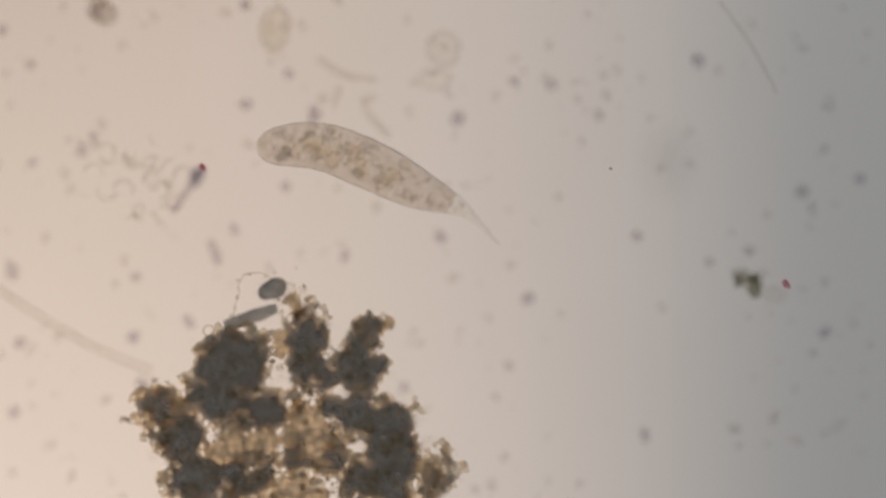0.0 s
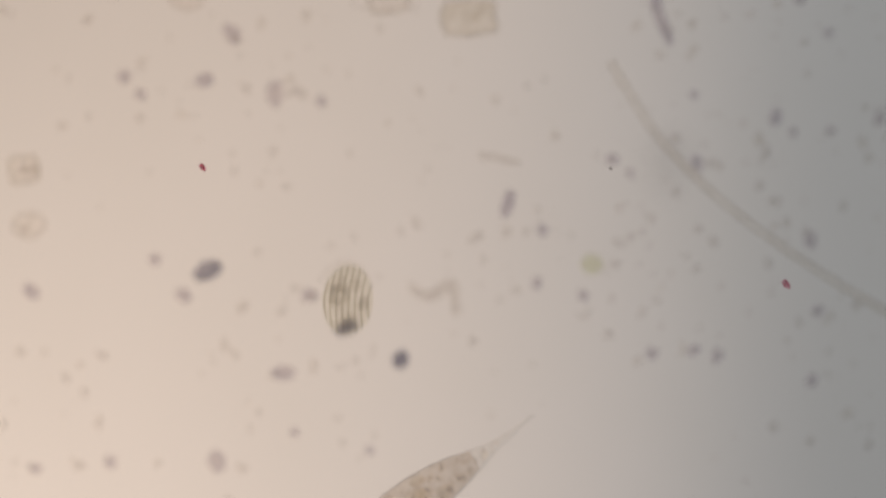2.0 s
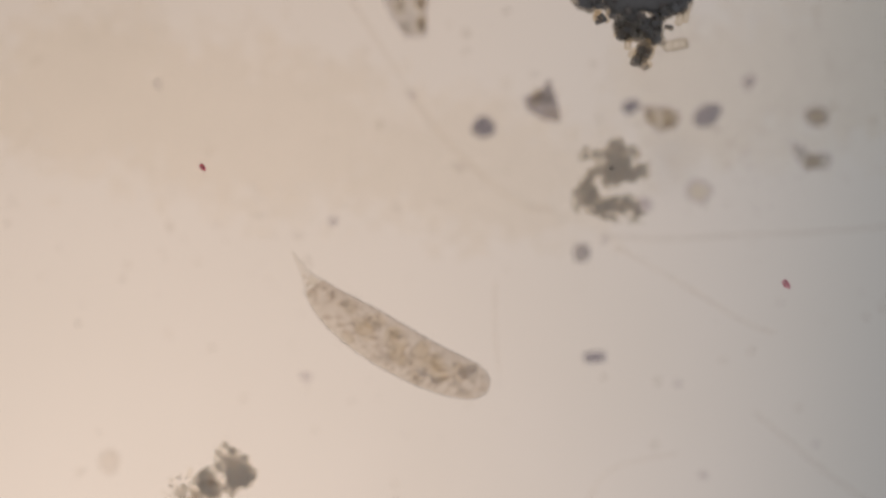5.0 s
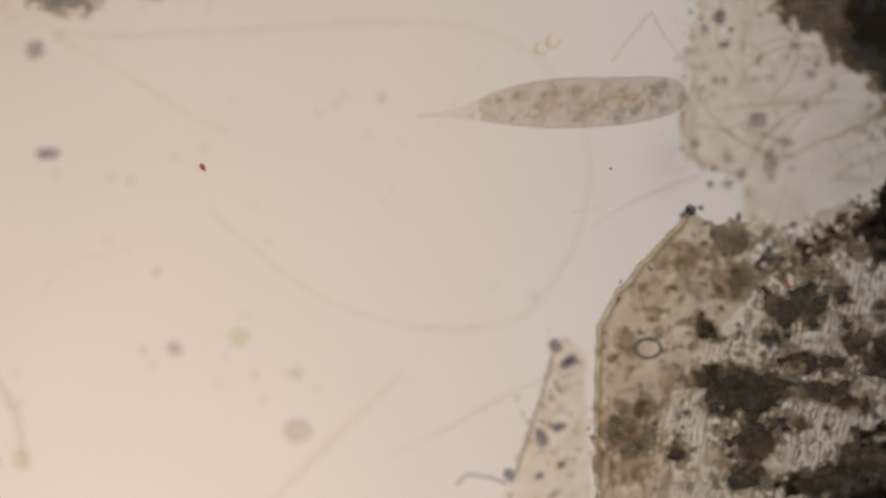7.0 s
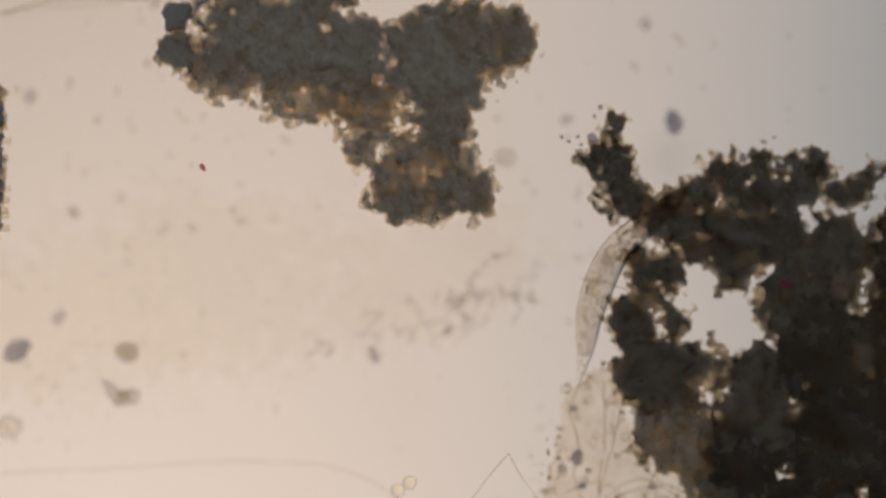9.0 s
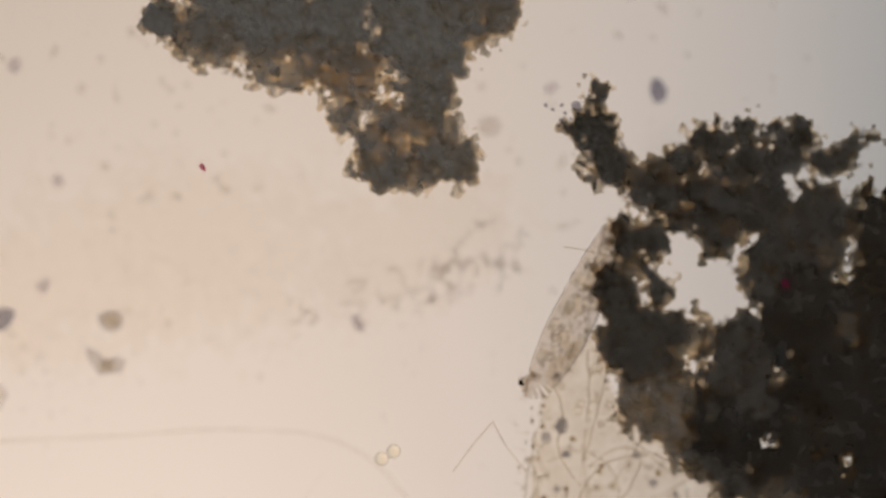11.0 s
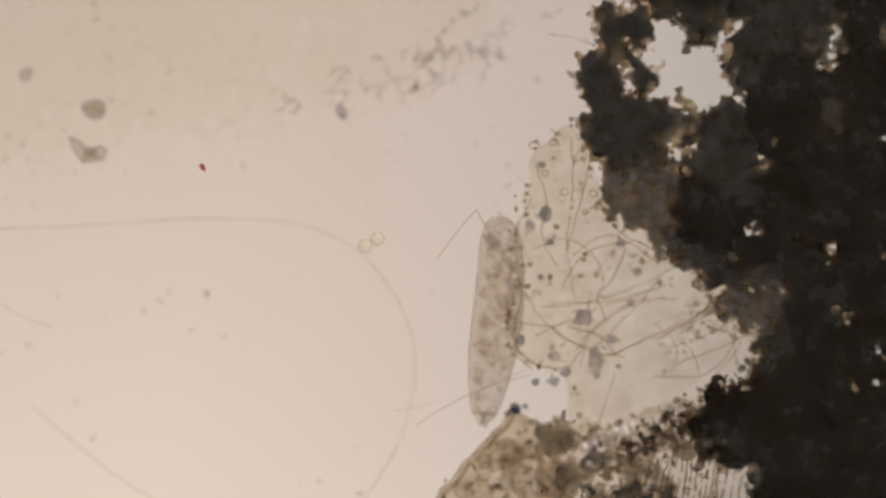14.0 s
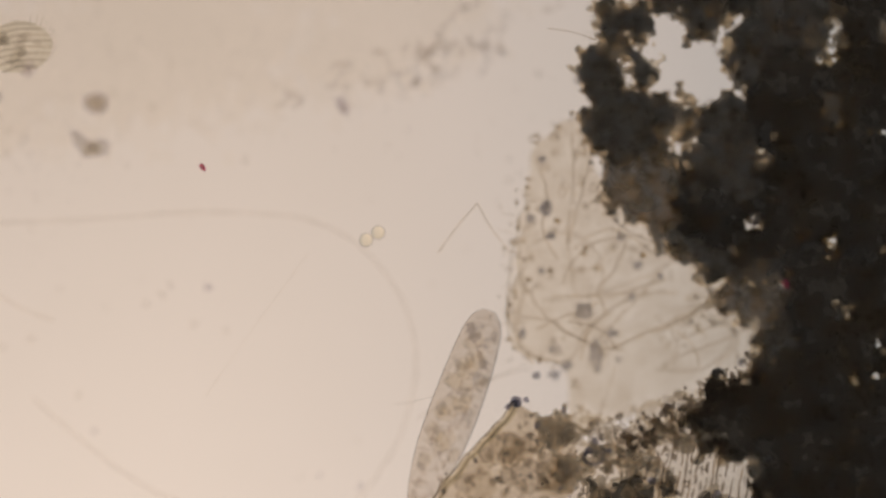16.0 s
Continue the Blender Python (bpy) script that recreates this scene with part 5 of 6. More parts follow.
thread("fine_fibre", "faint arc of a clear fibre on the glass", [(-362, 2345), (-350, 2305), (-315, 2275), (-265, 2260), (-205, 2250)], 2.4, M_FIBRE, 0.01)
thread("plant_fibre", "pale straight splinter drifting above the glass", [(245, 2167), (330, 2047), (425, 1917)], 0.8, M_FIBRE, 0.05)

thread("jelly_strand", "fine clear jelly strand over the clump", [(408, 580), (420, 530), (424, 498), (445, 484), (480, 490), (508, 512), (530, 545)], 1.3, M_CELL_EDGE, 0.034, 6.0)
for k, q in enumerate(glide([(408, 580), (420, 530), (424, 498), (445, 484), (480, 490), (508, 512), (530, 545)], 13.0)):
    s = Soup()
    s.blob((0, 0, 0), (3.4 * U, 3 * U, 2.6 * U), 2, 0.2)
    ob = new("jelly_bead", s.mesh("jelly_bead", M_CELL_EDGE if k % 2 else M_CELL))
    ob.matrix_basis = Matrix.Translation(at(q.x + 4 * RNG.normal(), q.y + 4 * RNG.normal(), 0.036))
    tagged(ob, "tiny clear round bead on the jelly strand", "bead", "jelly beads")

# ---- cells and oddly shaped bits ----
cell(-593, 83, 46, 30, 4, "large pale yellow rectangular plant cell with a grey wall", square=0.8, inner=9)
cell(-738, 51, 36, 24, 8, "pale angular plant cell on the glass", square=0.5, inner=2, mat=M_FIBRE)
cell(-1098, 38, 36, 30, 0, "very pale empty round cell", mat=M_FIBRE, edge=M_SPECK_PALE, inner=0)
cell(485, 48, 24, 38, -8, "pale yellow oval cell with a dark end", inner=7)
cell(785, 82, 28, 30, 0, "very pale empty round cell", mat=M_FIBRE, edge=M_SPECK_PALE, inner=2)
cell(770, 138, 28, 18, 0, "very pale empty round cell", mat=M_FIBRE, edge=M_SPECK_PALE, inner=2)
clump("granular_flake", "broad beige granular flake on the glass", -69, -84, [(-74, -88, 34, 28, 0), (-50, -78, 26, 24, 0), (-94, -80, 24, 20, 0), (-66, -102, 26, 18, 0)],
      34, body="faint", step=2.5, rag=0.6, crumbs=M_SPECK_PALE, size=(2, 5), inner=0.1, amber=0.0, top=0.03)
cell(-1390, 356, 26, 22, 12, "small pale folded cell", mat=M_FIBRE, inner=6, square=0.7)
cell(-1380, 456, 30, 22, 0, "very pale empty cell lying on the glass", mat=M_FIBRE, edge=M_SPECK_PALE, inner=3)
cell(-375, 525, 17, 15, 0, "small round green alga", mat=M_GREEN, edge=M_GREEN, inner=0, name="green_alga")
cell(-11, 2405, 16, 13, 0, "small round green alga", mat=M_GREEN, edge=M_GREEN, inner=0, name="green_alga")
cell(-400, 2623, 14, 15, 0, "small yellow-green alga on the ring fibre", mat=M_GREEN, edge=M_GREEN, inner=1, name="green_alga")
cell(92, 2470, 9, 9, 0, "tiny green alga on the glass", mat=M_GREEN, edge=M_GREEN, inner=0, name="green_alga")
cell(95, 2572, 20, 17, 0, "pale ring-shaped cell with a bright middle", inner=2, edge=M_SPECK)
cell(-166, 1782, 20, 18, 0, "grey ring-shaped cell with a dark side", inner=3, edge=M_SPECK)
cell(-1218, 2265, 16, 18, 0, "very pale ring-shaped cell on the glass", mat=M_FIBRE, edge=M_SPECK_PALE, inner=0)
cell(720, 1302, 18, 16, 0, "round translucent grey cell beside the clump", mat=M_SPECK_PALE, edge=M_SPECK_PALE, inner=2, z=0.004)
clump("cell_cluster", "small clustered olive-green cell colony with dark grains", 1332, 498, [(1316, 490, 13, 16, 0), (1338, 505, 13, 18, 0)], 34, core=M_OLIVE_DARK, crumbs=M_OLIVE_DARK, size=(4, 9), reach=0.1, top=0.03, amber=0.0, inner=0.2)
cell(1376, 522, 17, 12, 0, "very pale empty round cell", mat=M_FIBRE, edge=M_SPECK_PALE, inner=0)
cell(482, 512, 24, 15, 25, "dark green-grey oval cell beside the clump", mat=M_GREY_ROD, edge=M_GREY_ROD, inner=3, z=0.03)
cell(-321, 1188, 20, 34, -20, "clear crumpled cell at the clump's edge", mat=M_FIBRE, inner=2, z=0.03)
cell(-392, 1285, 13, 17, -20, "small clear cell at the clump's edge", mat=M_CELL, inner=1, z=0.03)
cell(-209, 1522, 20, 8, 10, "clear rod-shaped cell at the clump's foot", mat=M_CELL, inner=1, z=0.03, square=0.7)


def flake(u, v, rim, label, mat, name="mineral_flake", h=10, grains=9):
    """An angular flake with that rim, in plan units about its own middle."""
    e = thing(name, label, "flake", u, v, 0.004, "loose flakes")
    line = [(x * U, -y * U) for x, y in rim]
    s = Soup()
    s.sheet(line, 0.0, h * U)
    part("plate", s, mat, e, smooth=False)
    w = Soup()
    w.tube([(x, y, h * U) for x, y in line + line[:1]], 2.6 * U, 5)
    part("edge", w, M_SPECK, e, "dark edge")
    g = Soup()
    for k in range(grains):
        a, b = RNG.integers(len(rim), size=2)
        q = RNG.random()
        x, y = (rim[a][0] * q + rim[b][0] * (1 - q)) * 0.8, (rim[a][1] * q + rim[b][1] * (1 - q)) * 0.8
        rr = (4 + 7 * RNG.random()) * U
        g.blob((x * U, -y * U, h * U), (rr, rr * 1.3, rr * 0.5), 1, 0.3, RNG.random() * 6)
    if grains:
        part("grain", g, M_BLOTCH, e, kind="stuff")
    return e


flake(-684, 1445, [(22, -66), (30, 0), (30, 60), (-4, 60), (-26, 28), (-44, -8), (-10, -42)], "grey angular mineral flake with a pale middle", M_FLAKE, grains=16)
flake(-441, 1625, [(8, -42), (22, 0), (26, 30), (0, 28), (-30, 10), (-36, -12), (-10, -16)], "dark grey pointed mineral flake", M_FLAKE_DARK)
flake(35, 1721, [(-34, -24), (-16, -16), (2, 2), (20, -8), (34, 0), (28, 17), (-10, 22), (-24, 2)], "grey L-shaped mineral flake on the glass", M_FLAKE, grains=3)
flake(-229, 1650, [(-34, -18), (10, -16), (30, -4), (22, 14), (-6, 24), (-26, 10)], "brown lumpy mineral flake on the glass", M_BLOTCH)


def rod_cell(points, r, label, mat, name="diatom_rod", z=0.006):
    line = glide(points, 6, 2.0)
    o = at(points[0][0], points[0][1], z)
    n = len(line)
    s = Soup()
    s.tube([at(q.x, q.y, z) - o for q in line], [r * U * (0.55 + 0.45 * math.sin(math.pi * (i + 0.6) / n)) for i in range(n)], 7)
    ob = new(name, s.mesh(name, mat))
    ob.matrix_basis = Matrix.Translation(o)
    return tagged(ob, label, "rod", "loose rods")


rod_cell([(-263, 25), (-255, 78), (-233, 131)], 11, "slate-grey bent rod-shaped debris lying loose", M_SPECK)
rod_cell([(352, 300), (330, 335), (300, 377)], 8, "slate-grey club-shaped debris lying loose", M_SPECK, z=0.01)
speck(345, 312, 13, M_SPECK_DARK, 1.1, 60, label="dark blue-grey rounded debris speck at the end of a rod", close=True)
rod_cell([(395, 577), (440, 562), (490, 546)], 13, "dark grey rod over the clump", M_GREY_ROD, z=0.03)
rod_cell([(-578, 328), (-543, 335), (-505, 343)], 7, "pale slender rod-shaped debris lying loose", M_SPECK_PALE)
rod_cell([(-518, 395), (-531, 441)], 11, "grey short rod-shaped debris lying loose", M_SPECK)
rod_cell([(368, 425), (378, 450), (384, 470)], 9, "grey spindle-shaped debris lying loose", M_SPECK)
rod_cell([(325, 560), (338, 582)], 9, "grey short rod-shaped debris lying loose", M_SPECK)
rod_cell([(-568, 1218), (-513, 1223), (-483, 1243)], 8, "pale bent rod-shaped debris lying loose", M_SPECK_PALE)
rod_cell([(-1288, 1161), (-1243, 1139)], 11, "slate-grey spindle-shaped debris lying loose", M_SPECK)
rod_cell([(-700, 566), (-665, 581), (-625, 561), (-617, 616)], 11, "pale jelly-like twisted shred", M_SPECK_PALE, name="jelly_shred")
rod_cell([(-584, 2517), (-594, 2557), (-602, 2592)], 17, "purple-grey fuzzy shred inside the ring fibre", M_SPECK, name="jelly_shred")
rod_cell([(477, 1639), (493, 1666)], 9, "small grey rod-shaped debris lying loose", M_SPECK)
rod_cell([(560, 100), (610, 130), (665, 140)], 8, "pale curved shred lying on the glass", M_SPECK_PALE, name="jelly_shred")
rod_cell([(640, 170), (655, 205), (690, 240)], 8, "pale curved shred lying on the glass", M_SPECK_PALE, name="jelly_shred")
rod_cell([(600, 150), (590, 190)], 7, "pale curved shred lying on the glass", M_SPECK_PALE, name="jelly_shred")
rod_cell([(555, 185), (552, 215)], 10, "slate-grey short rod-shaped debris lying loose", M_SPECK)
rod_cell([(-370, 2077), (-332, 2077)], 10, "dark slate-grey short rod-shaped debris lying loose", M_SPECK_DARK)
rod_cell([(-375, 1875), (-373, 1907)], 16, "brown-grey square-ended crumb lying loose", M_FLAKE_DARK)

for line in ([(489, 1666), (483, 1639), (487, 1574)], [(555, 1624), (607, 1589), (622, 1554), (677, 1549), (717, 1537), (772, 1561)],
             [(632, 1614), (665, 1559), (655, 1509), (687, 1489), (725, 1471)], [(745, 1534), (767, 1509), (792, 1499)],
             [(587, 1609), (609, 1624), (615, 1594)], [(622, 1554), (640, 1580), (660, 1600), (690, 1590)], [(700, 1545), (735, 1575), (730, 1600)]):
    s = Soup()
    way = glide(line, 4.0, 26.0)
    s.tube([((q.x - line[0][0]) * U, -(q.y - line[0][1]) * U, 0.001) for q in way], [(1.2 + 2.2 * abs(noise.noise(q * 0.09))) * U for q in way], 5)
    for q in way:
        if RNG.random() < 0.3:
            rr = (1.6 + 2.6 * RNG.random()) * U
            s.blob(((q.x - line[0][0] + 5 * RNG.normal()) * U, -(q.y - line[0][1] + 5 * RNG.normal()) * U, rr), (rr * (1 + RNG.random()), rr, rr * 0.6), 1, 0.45, RNG.random() * 6)
    ob = new("jelly_shred", s.mesh("jelly_shred", M_SHRED))
    ob.matrix_basis = Matrix.Translation(at(line[0][0], line[0][1], 0.002))
    tagged(ob, "pale grey winding torn shred lying on the glass", "shred")

clump("silt_film", "thin brownish film of fine silt on the glass", -850, 1700, [(-980, 1660, 420, 180, 8), (-560, 1740, 300, 150, 10), (-1250, 1600, 260, 170, 0)], 0, body="scum", step=8.0, top=0.006)
clump("silt_film", "thin brownish film of fine silt on the glass", 250, 1560, [(150, 1540, 420, 190, -6), (560, 1520, 250, 130, -20), (-150, 1600, 200, 160, 0)], 0, body="scum", step=8.0, top=0.006)

# loose rings and arcs of a broken-up cell colony
for k in range(30):
    a, q = RNG.random() * 6.28, math.sqrt(RNG.random())
    x, y = 240 + 85 * q * math.cos(a), 315 + 82 * q * math.sin(a)
    w, r = RNG.random() * 6.28, 9 + 13 * RNG.random()
    span = 1.4 + 2.4 * RNG.random()
    rod_cell([(x + r * math.cos(w + span * i / 4), y + 0.8 * r * math.sin(w + span * i / 4)) for i in range(5)], 2.4 + 2.6 * RNG.random(),
             "pale curved wall of a broken cell colony", M_SPECK_PALE, name="colony_flake", z=0.016)
for k in range(22):
    q = k / 21
    u0, v0 = 385, 1644
    x, y = u0 + 380 * q + 20 * RNG.normal(), v0 - 110 * q + 28 * RNG.normal()
    w = RNG.random() * 6.28
    rod_cell([(x, y), (x + 12 * math.cos(w), y + 12 * math.sin(w)), (x + 24 * math.cos(w + 0.5), y + 24 * math.sin(w + 0.5))], 3.5 + 3 * RNG.random(),
             "pale ragged flake lying on the glass", M_SPECK_PALE, name="debris_flake")

# ---- single specks, region by region: u, v, half width ----
for u, v, r in [(212, 78, 9), (503, 330, 10), (935, 530, 11), (905, 470, 9), (140, 265, 10), (160, 240, 8), (175, 218, 8), (412, 407, 9),
                (432, 183, 10), (232, 598, 10), (28, 608, 10), (18, 732, 10), (1130, 418, 9), (1330, 445, 8), (1240, 105, 13), (1275, 122, 9),
                (977, 148, 10), (508, 128, 9), (48, 112, 9), (1145, 775, 9), (730, 748, 9), (215, 462, 8), (395, 18, 9), (1425, 338, 13)]:
    speck(u, v, r)
for u, v, r in [(1528, 315, 10), (1465, 590, 8), (1062, 202, 8), (608, 452, 8), (235, 490, 8), (715, 687, 8), (1175, 545, 9), (1260, 465, 8),
                (910, 142, 8), (780, 420, 10), (430, 5, 10), (-47, 262, 11), (-16, 289, 8), (51, 286, 9), (-339, 339, 9), (-307, 362, 7),
                (51, 119, 8), (-4, 49, 11), (-44, 59, 8), (-191, 139, 8), (-294, 99, 8), (246, 682, 10), (-194, 679, 8), (36, 607, 8)]:
    speck(u, v, r)
for u, v, r in [(-46, 258, 11), (-75, 305, 9), (-186, 345, 9), (-336, 335, 11), (-441, 295, 8), (-473, 558, 9), (-527, 466, 9), (-463, 465, 9),
                (-193, 223, 8), (-191, 135, 9), (-293, 100, 8), (-376, 30, 9), (-595, -37, 12), (-603, 28, 10), (-793, -97, 12), (-1018, 113, 13),
                (-881, 581, 12), (-858, 235, 10), (-190, 673, 9), (-151, 688, 9), (34, 728, 8), (239, 598, 9), (37, 606, 8), (-268, 683, 10)]:
    speck(u, v, r)
for u, v, r in [(-1182, 221, 8), (-1210, 189, 12), (-1067, 196, 13), (-940, 221, 16), (-863, 242, 9), (-1320, 278, 7), (-1155, 516, 11), (-1103, 581, 12),
                (-1375, 573, 13), (-885, 578, 11), (-480, 559, 9), (-390, 581, 10), (-200, 671, 10), (-157, 688, 9), (-280, 686, 14), (-47, 259, 11),
                (-17, 281, 9), (-200, 221, 9), (-340, 341, 9), (37, 604, 10), (15, 481, 12), (-1045, 876, 15), (-1235, 878, 10), (-925, 718, 14)]:
    speck(u, v, r)
for u, v, r in [(-1368, 890, 8), (-1228, 873, 9), (-1218, 890, 7), (-1151, 880, 7), (-906, 825, 7), (-771, 859, 7), (-915, 1008, 11), (-891, 1063, 12),
                (-966, 1125, 10), (-1008, 1111, 8), (-998, 981, 9), (-585, 961, 10), (-406, 1073, 9), (-206, 1041, 10), (-683, 1118, 9), (-698, 1231, 11),
                (-1073, 1393, 10), (-1038, 871, 18), (-128, 1193, 12), (-148, 978, 7), (27, 718, 8), (-278, 680, 11), (-793, 1323, 9), (-613, 1323, 7)]:
    speck(u, v, r)
for u, v, r in [(-1069, 1394, 10), (-76, 1587, 12), (-354, 1555, 9), (-734, 1662, 9), (-679, 1610, 8),
                (-1132, 1590, 8), (-1111, 1845, 11), (-819, 1835, 11), (-264, 1805, 12), (-114, 1740, 9), (-820, 1837, 13), (-1113, 1847, 12),
                (-868, 2112, 10), (-1036, 2061, 7), (-120, 1735, 9), (245, 1977, 9), (-158, 2289, 9), (-203, 2125, 8), (77, 2472, 9), (-333, 1867, 8)]:
    speck(u, v, r)
for u, v, r in [(-244, 2234, 9), (-146, 2294, 9), (-239, 2122, 9), (-194, 2130, 10), (-182, 2428, 11), (-126, 2426, 12), (-862, 2117, 10), (241, 1980, 11),
                (-416, 2527, 8), (-489, 2572, 13), (-149, 2297, 9), (-196, 2132, 9), (-240, 2123, 9), (73, 2475, 9), (-184, 2430, 10), (-336, 2114, 8),
                (-240, 2120, 8), (-195, 2130, 10), (-243, 2234, 9), (-147, 2295, 8), (83, 2472, 11), (13, 2169, 8), (240, 1987, 10), (-182, 2432, 10)]:
    speck(u, v, r, M_SPECK_PALE if r < 10 else M_SPECK, label="small pale grey debris speck lying on the glass")
for u, v, r in [(243, 1984, 9), (-72, 2068, 8), (-122, 2084, 8), (-148, 2297, 8), (-35, 2442, 8), (33, 2520, 8), (90, 2475, 9), (-48, 2487, 8),
                (-75, 1586, 13), (-150, 1646, 17), (75, 1631, 8), (-120, 1742, 8), (145, 1654, 8), (35, 1374, 9),
                (-50, 1399, 11), (-130, 1184, 12), (-8, 1234, 8), (55, 1252, 7), (150, 1236, 7), (970, 1064, 10), (830, 1234, 9), (1020, 1239, 15)]:
    speck(u, v, r, M_SPECK_PALE if r < 9 else M_SPECK if r < 14 else M_SPECK_DARK)
for u, v, r in [(252, 1977, 6), (62, 2011, 4), (-71, 2066, 5), (42, 2234, 5), (512, 2249, 4), (705, 1908, 4), (445, 2312, 4), (299, 1699, 5),
                (245, 1975, 9), (-71, 2059, 8), (644, 1972, 5), (7, 2160, 8), (42, 2229, 7), (517, 2332, 7), (-36, 2434, 8), (32, 2514, 8)]:
    speck(u, v, r)
cell(45, 1648, 19, 16, 0, "amber ring-shaped cell with a grey rim", mat=M_BLOTCH, edge=M_SPECK, inner=6)
# darker, larger specks
for u, v, r in ((810, 208, 13), (162, 18, 15), (162, 18, 15), (1372, -30, 10), (1425, -38, 14)):
    speck(u, v, r)
for u, v, r, k in [(-1061, 535, 17, 1.35), (-813, 638, 12, 1.3), (-716, 696, 15, 1.1), (-820, 635, 13, 1.2), (-725, 693, 17, 1.05),
                   (-287, 1630, 13, 1.0), (-149, 1648, 11, 1.2), (-550, 1667, 18, 1.0), (-288, 1637, 16, 1.0)]:
    speck(u, v, r, M_SPECK_DARK, k, 25, label="dark blue-grey rounded debris speck lying on the glass")
clump("humus_crumbs", "loose brown crumb cluster on the glass", 1272, -115, [(1272, -112, 36, 30, 0), (1290, -128, 30, 24, 0)], 60, body="crumb", step=2.5, rag=0.8, crumbs=M_BLOTCH, size=(2.5, 6), inner=0.3, amber=0.2)
for u, v in ((175, 15), (167, -12), (182, 23)):
    cell(u, v, 18, 16, 0, "small brown-grey clustered cell", mat=M_SPECK_PALE, inner=3)


def bead_pair():
    """Two bright oil beads side by side."""
    e = thing("oil_bead_pair", "two bright yellow-white round oil beads touching", "oil bead", 538, 1885, 0.034)
    for du, dv in ((-10, 7), (11, -6)):
        s = Soup()
        s.blob((du * U, -dv * U, 0), (11 * U, 11 * U, 10 * U), 3, 0.02)
        part("bead", s, M_BEAD, e)
        r = Soup()
        r.tube([((du + 12 * math.cos(k * 0.2618)) * U, (-dv + 12 * math.sin(k * 0.2618)) * U, 0) for k in range(26)], 1.6 * U, 5)
        part("bead_rim", r, M_LOOP, e, "thin dark rim")
    return e


bead_pair()


def fine_dust():
    """Countless fine specks all over the glass, denser in drifts."""
    for name, mat, lo, hi, count in (("fine_debris", M_SPECK_PALE, 3, 9, 1100), ("fine_debris", M_SPECK_PALE, 1.5, 5, 400)):
        s = Soup()
        k = 0
        while k < count:
            u, v = -1450 + 3000 * RNG.random(), -180 + 2900 * RNG.random()
            d = noise.noise(Vector((u * 0.003, v * 0.003, 5.0))) + 0.35 * noise.noise(Vector((u * 0.012, v * 0.012, 1.0)))
            clean = v > 1850 and u > -500
            if RNG.random() > 0.45 + 0.9 * d - (0.4 if clean else 0.0):
                continue
            r = (lo + (hi - lo) * RNG.random() ** 2) * U * (0.6 if v > 1500 else 1.0)
            s.blob((u * U, -v * U, r * 0.5), (r * (1 + RNG.random()), r, r * 0.5), 1, 0.3, RNG.random() * 6)
            k += 1
        ob = new(name, s.mesh(name, mat))
        tagged(ob, "fine pale grey specks scattered over the glass", "debris", kind="stuff")


fine_dust()


def drift():
    """A drift of very fine silt on the glass."""
    s = Soup()
    for k in range(260):
        u, v = 307, 1579
        x, y = u + 330 * (RNG.random() * 2 - 1), v + 60 * RNG.normal() + 20 * math.sin(k)
        if k % 3 == 0:
            x, y = -53 + 60 * RNG.normal(), 1709 + 90 * RNG.normal()
        r = (1.0 + 1.5 * RNG.random() ** 2) * U
        s.blob((x * U, -y * U, r * 0.5), (r * (1 + RNG.random()), r, r * 0.5), 1, 0.3, RNG.random() * 6)
    tagged(new("fine_silt", s.mesh("fine_silt", M_SPECK)), "drift of very fine grey silt on the glass", "debris", kind="stuff")


drift()


# ---- the animals ----
WORM_LENGTH = 480.0
WORM_N = 80
PROFILE = [(0.0, 10.0), (0.012, 18), (0.03, 26), (0.07, 33.5), (0.14, 38.5), (0.25, 42), (0.4, 44), (0.52, 42), (0.62, 36), (0.7, 28), (0.77, 18.5), (0.83, 10.5), (0.88, 6.5), (0.94, 4), (1.0, 2.0)]


def girth(f):
    for (a, x), (b, y) in zip(PROFILE, PROFILE[1:]):
        if f <= b:
            s = (f - a) / (b - a)
            return x + (y - x) * s
    return PROFILE[-1][1]


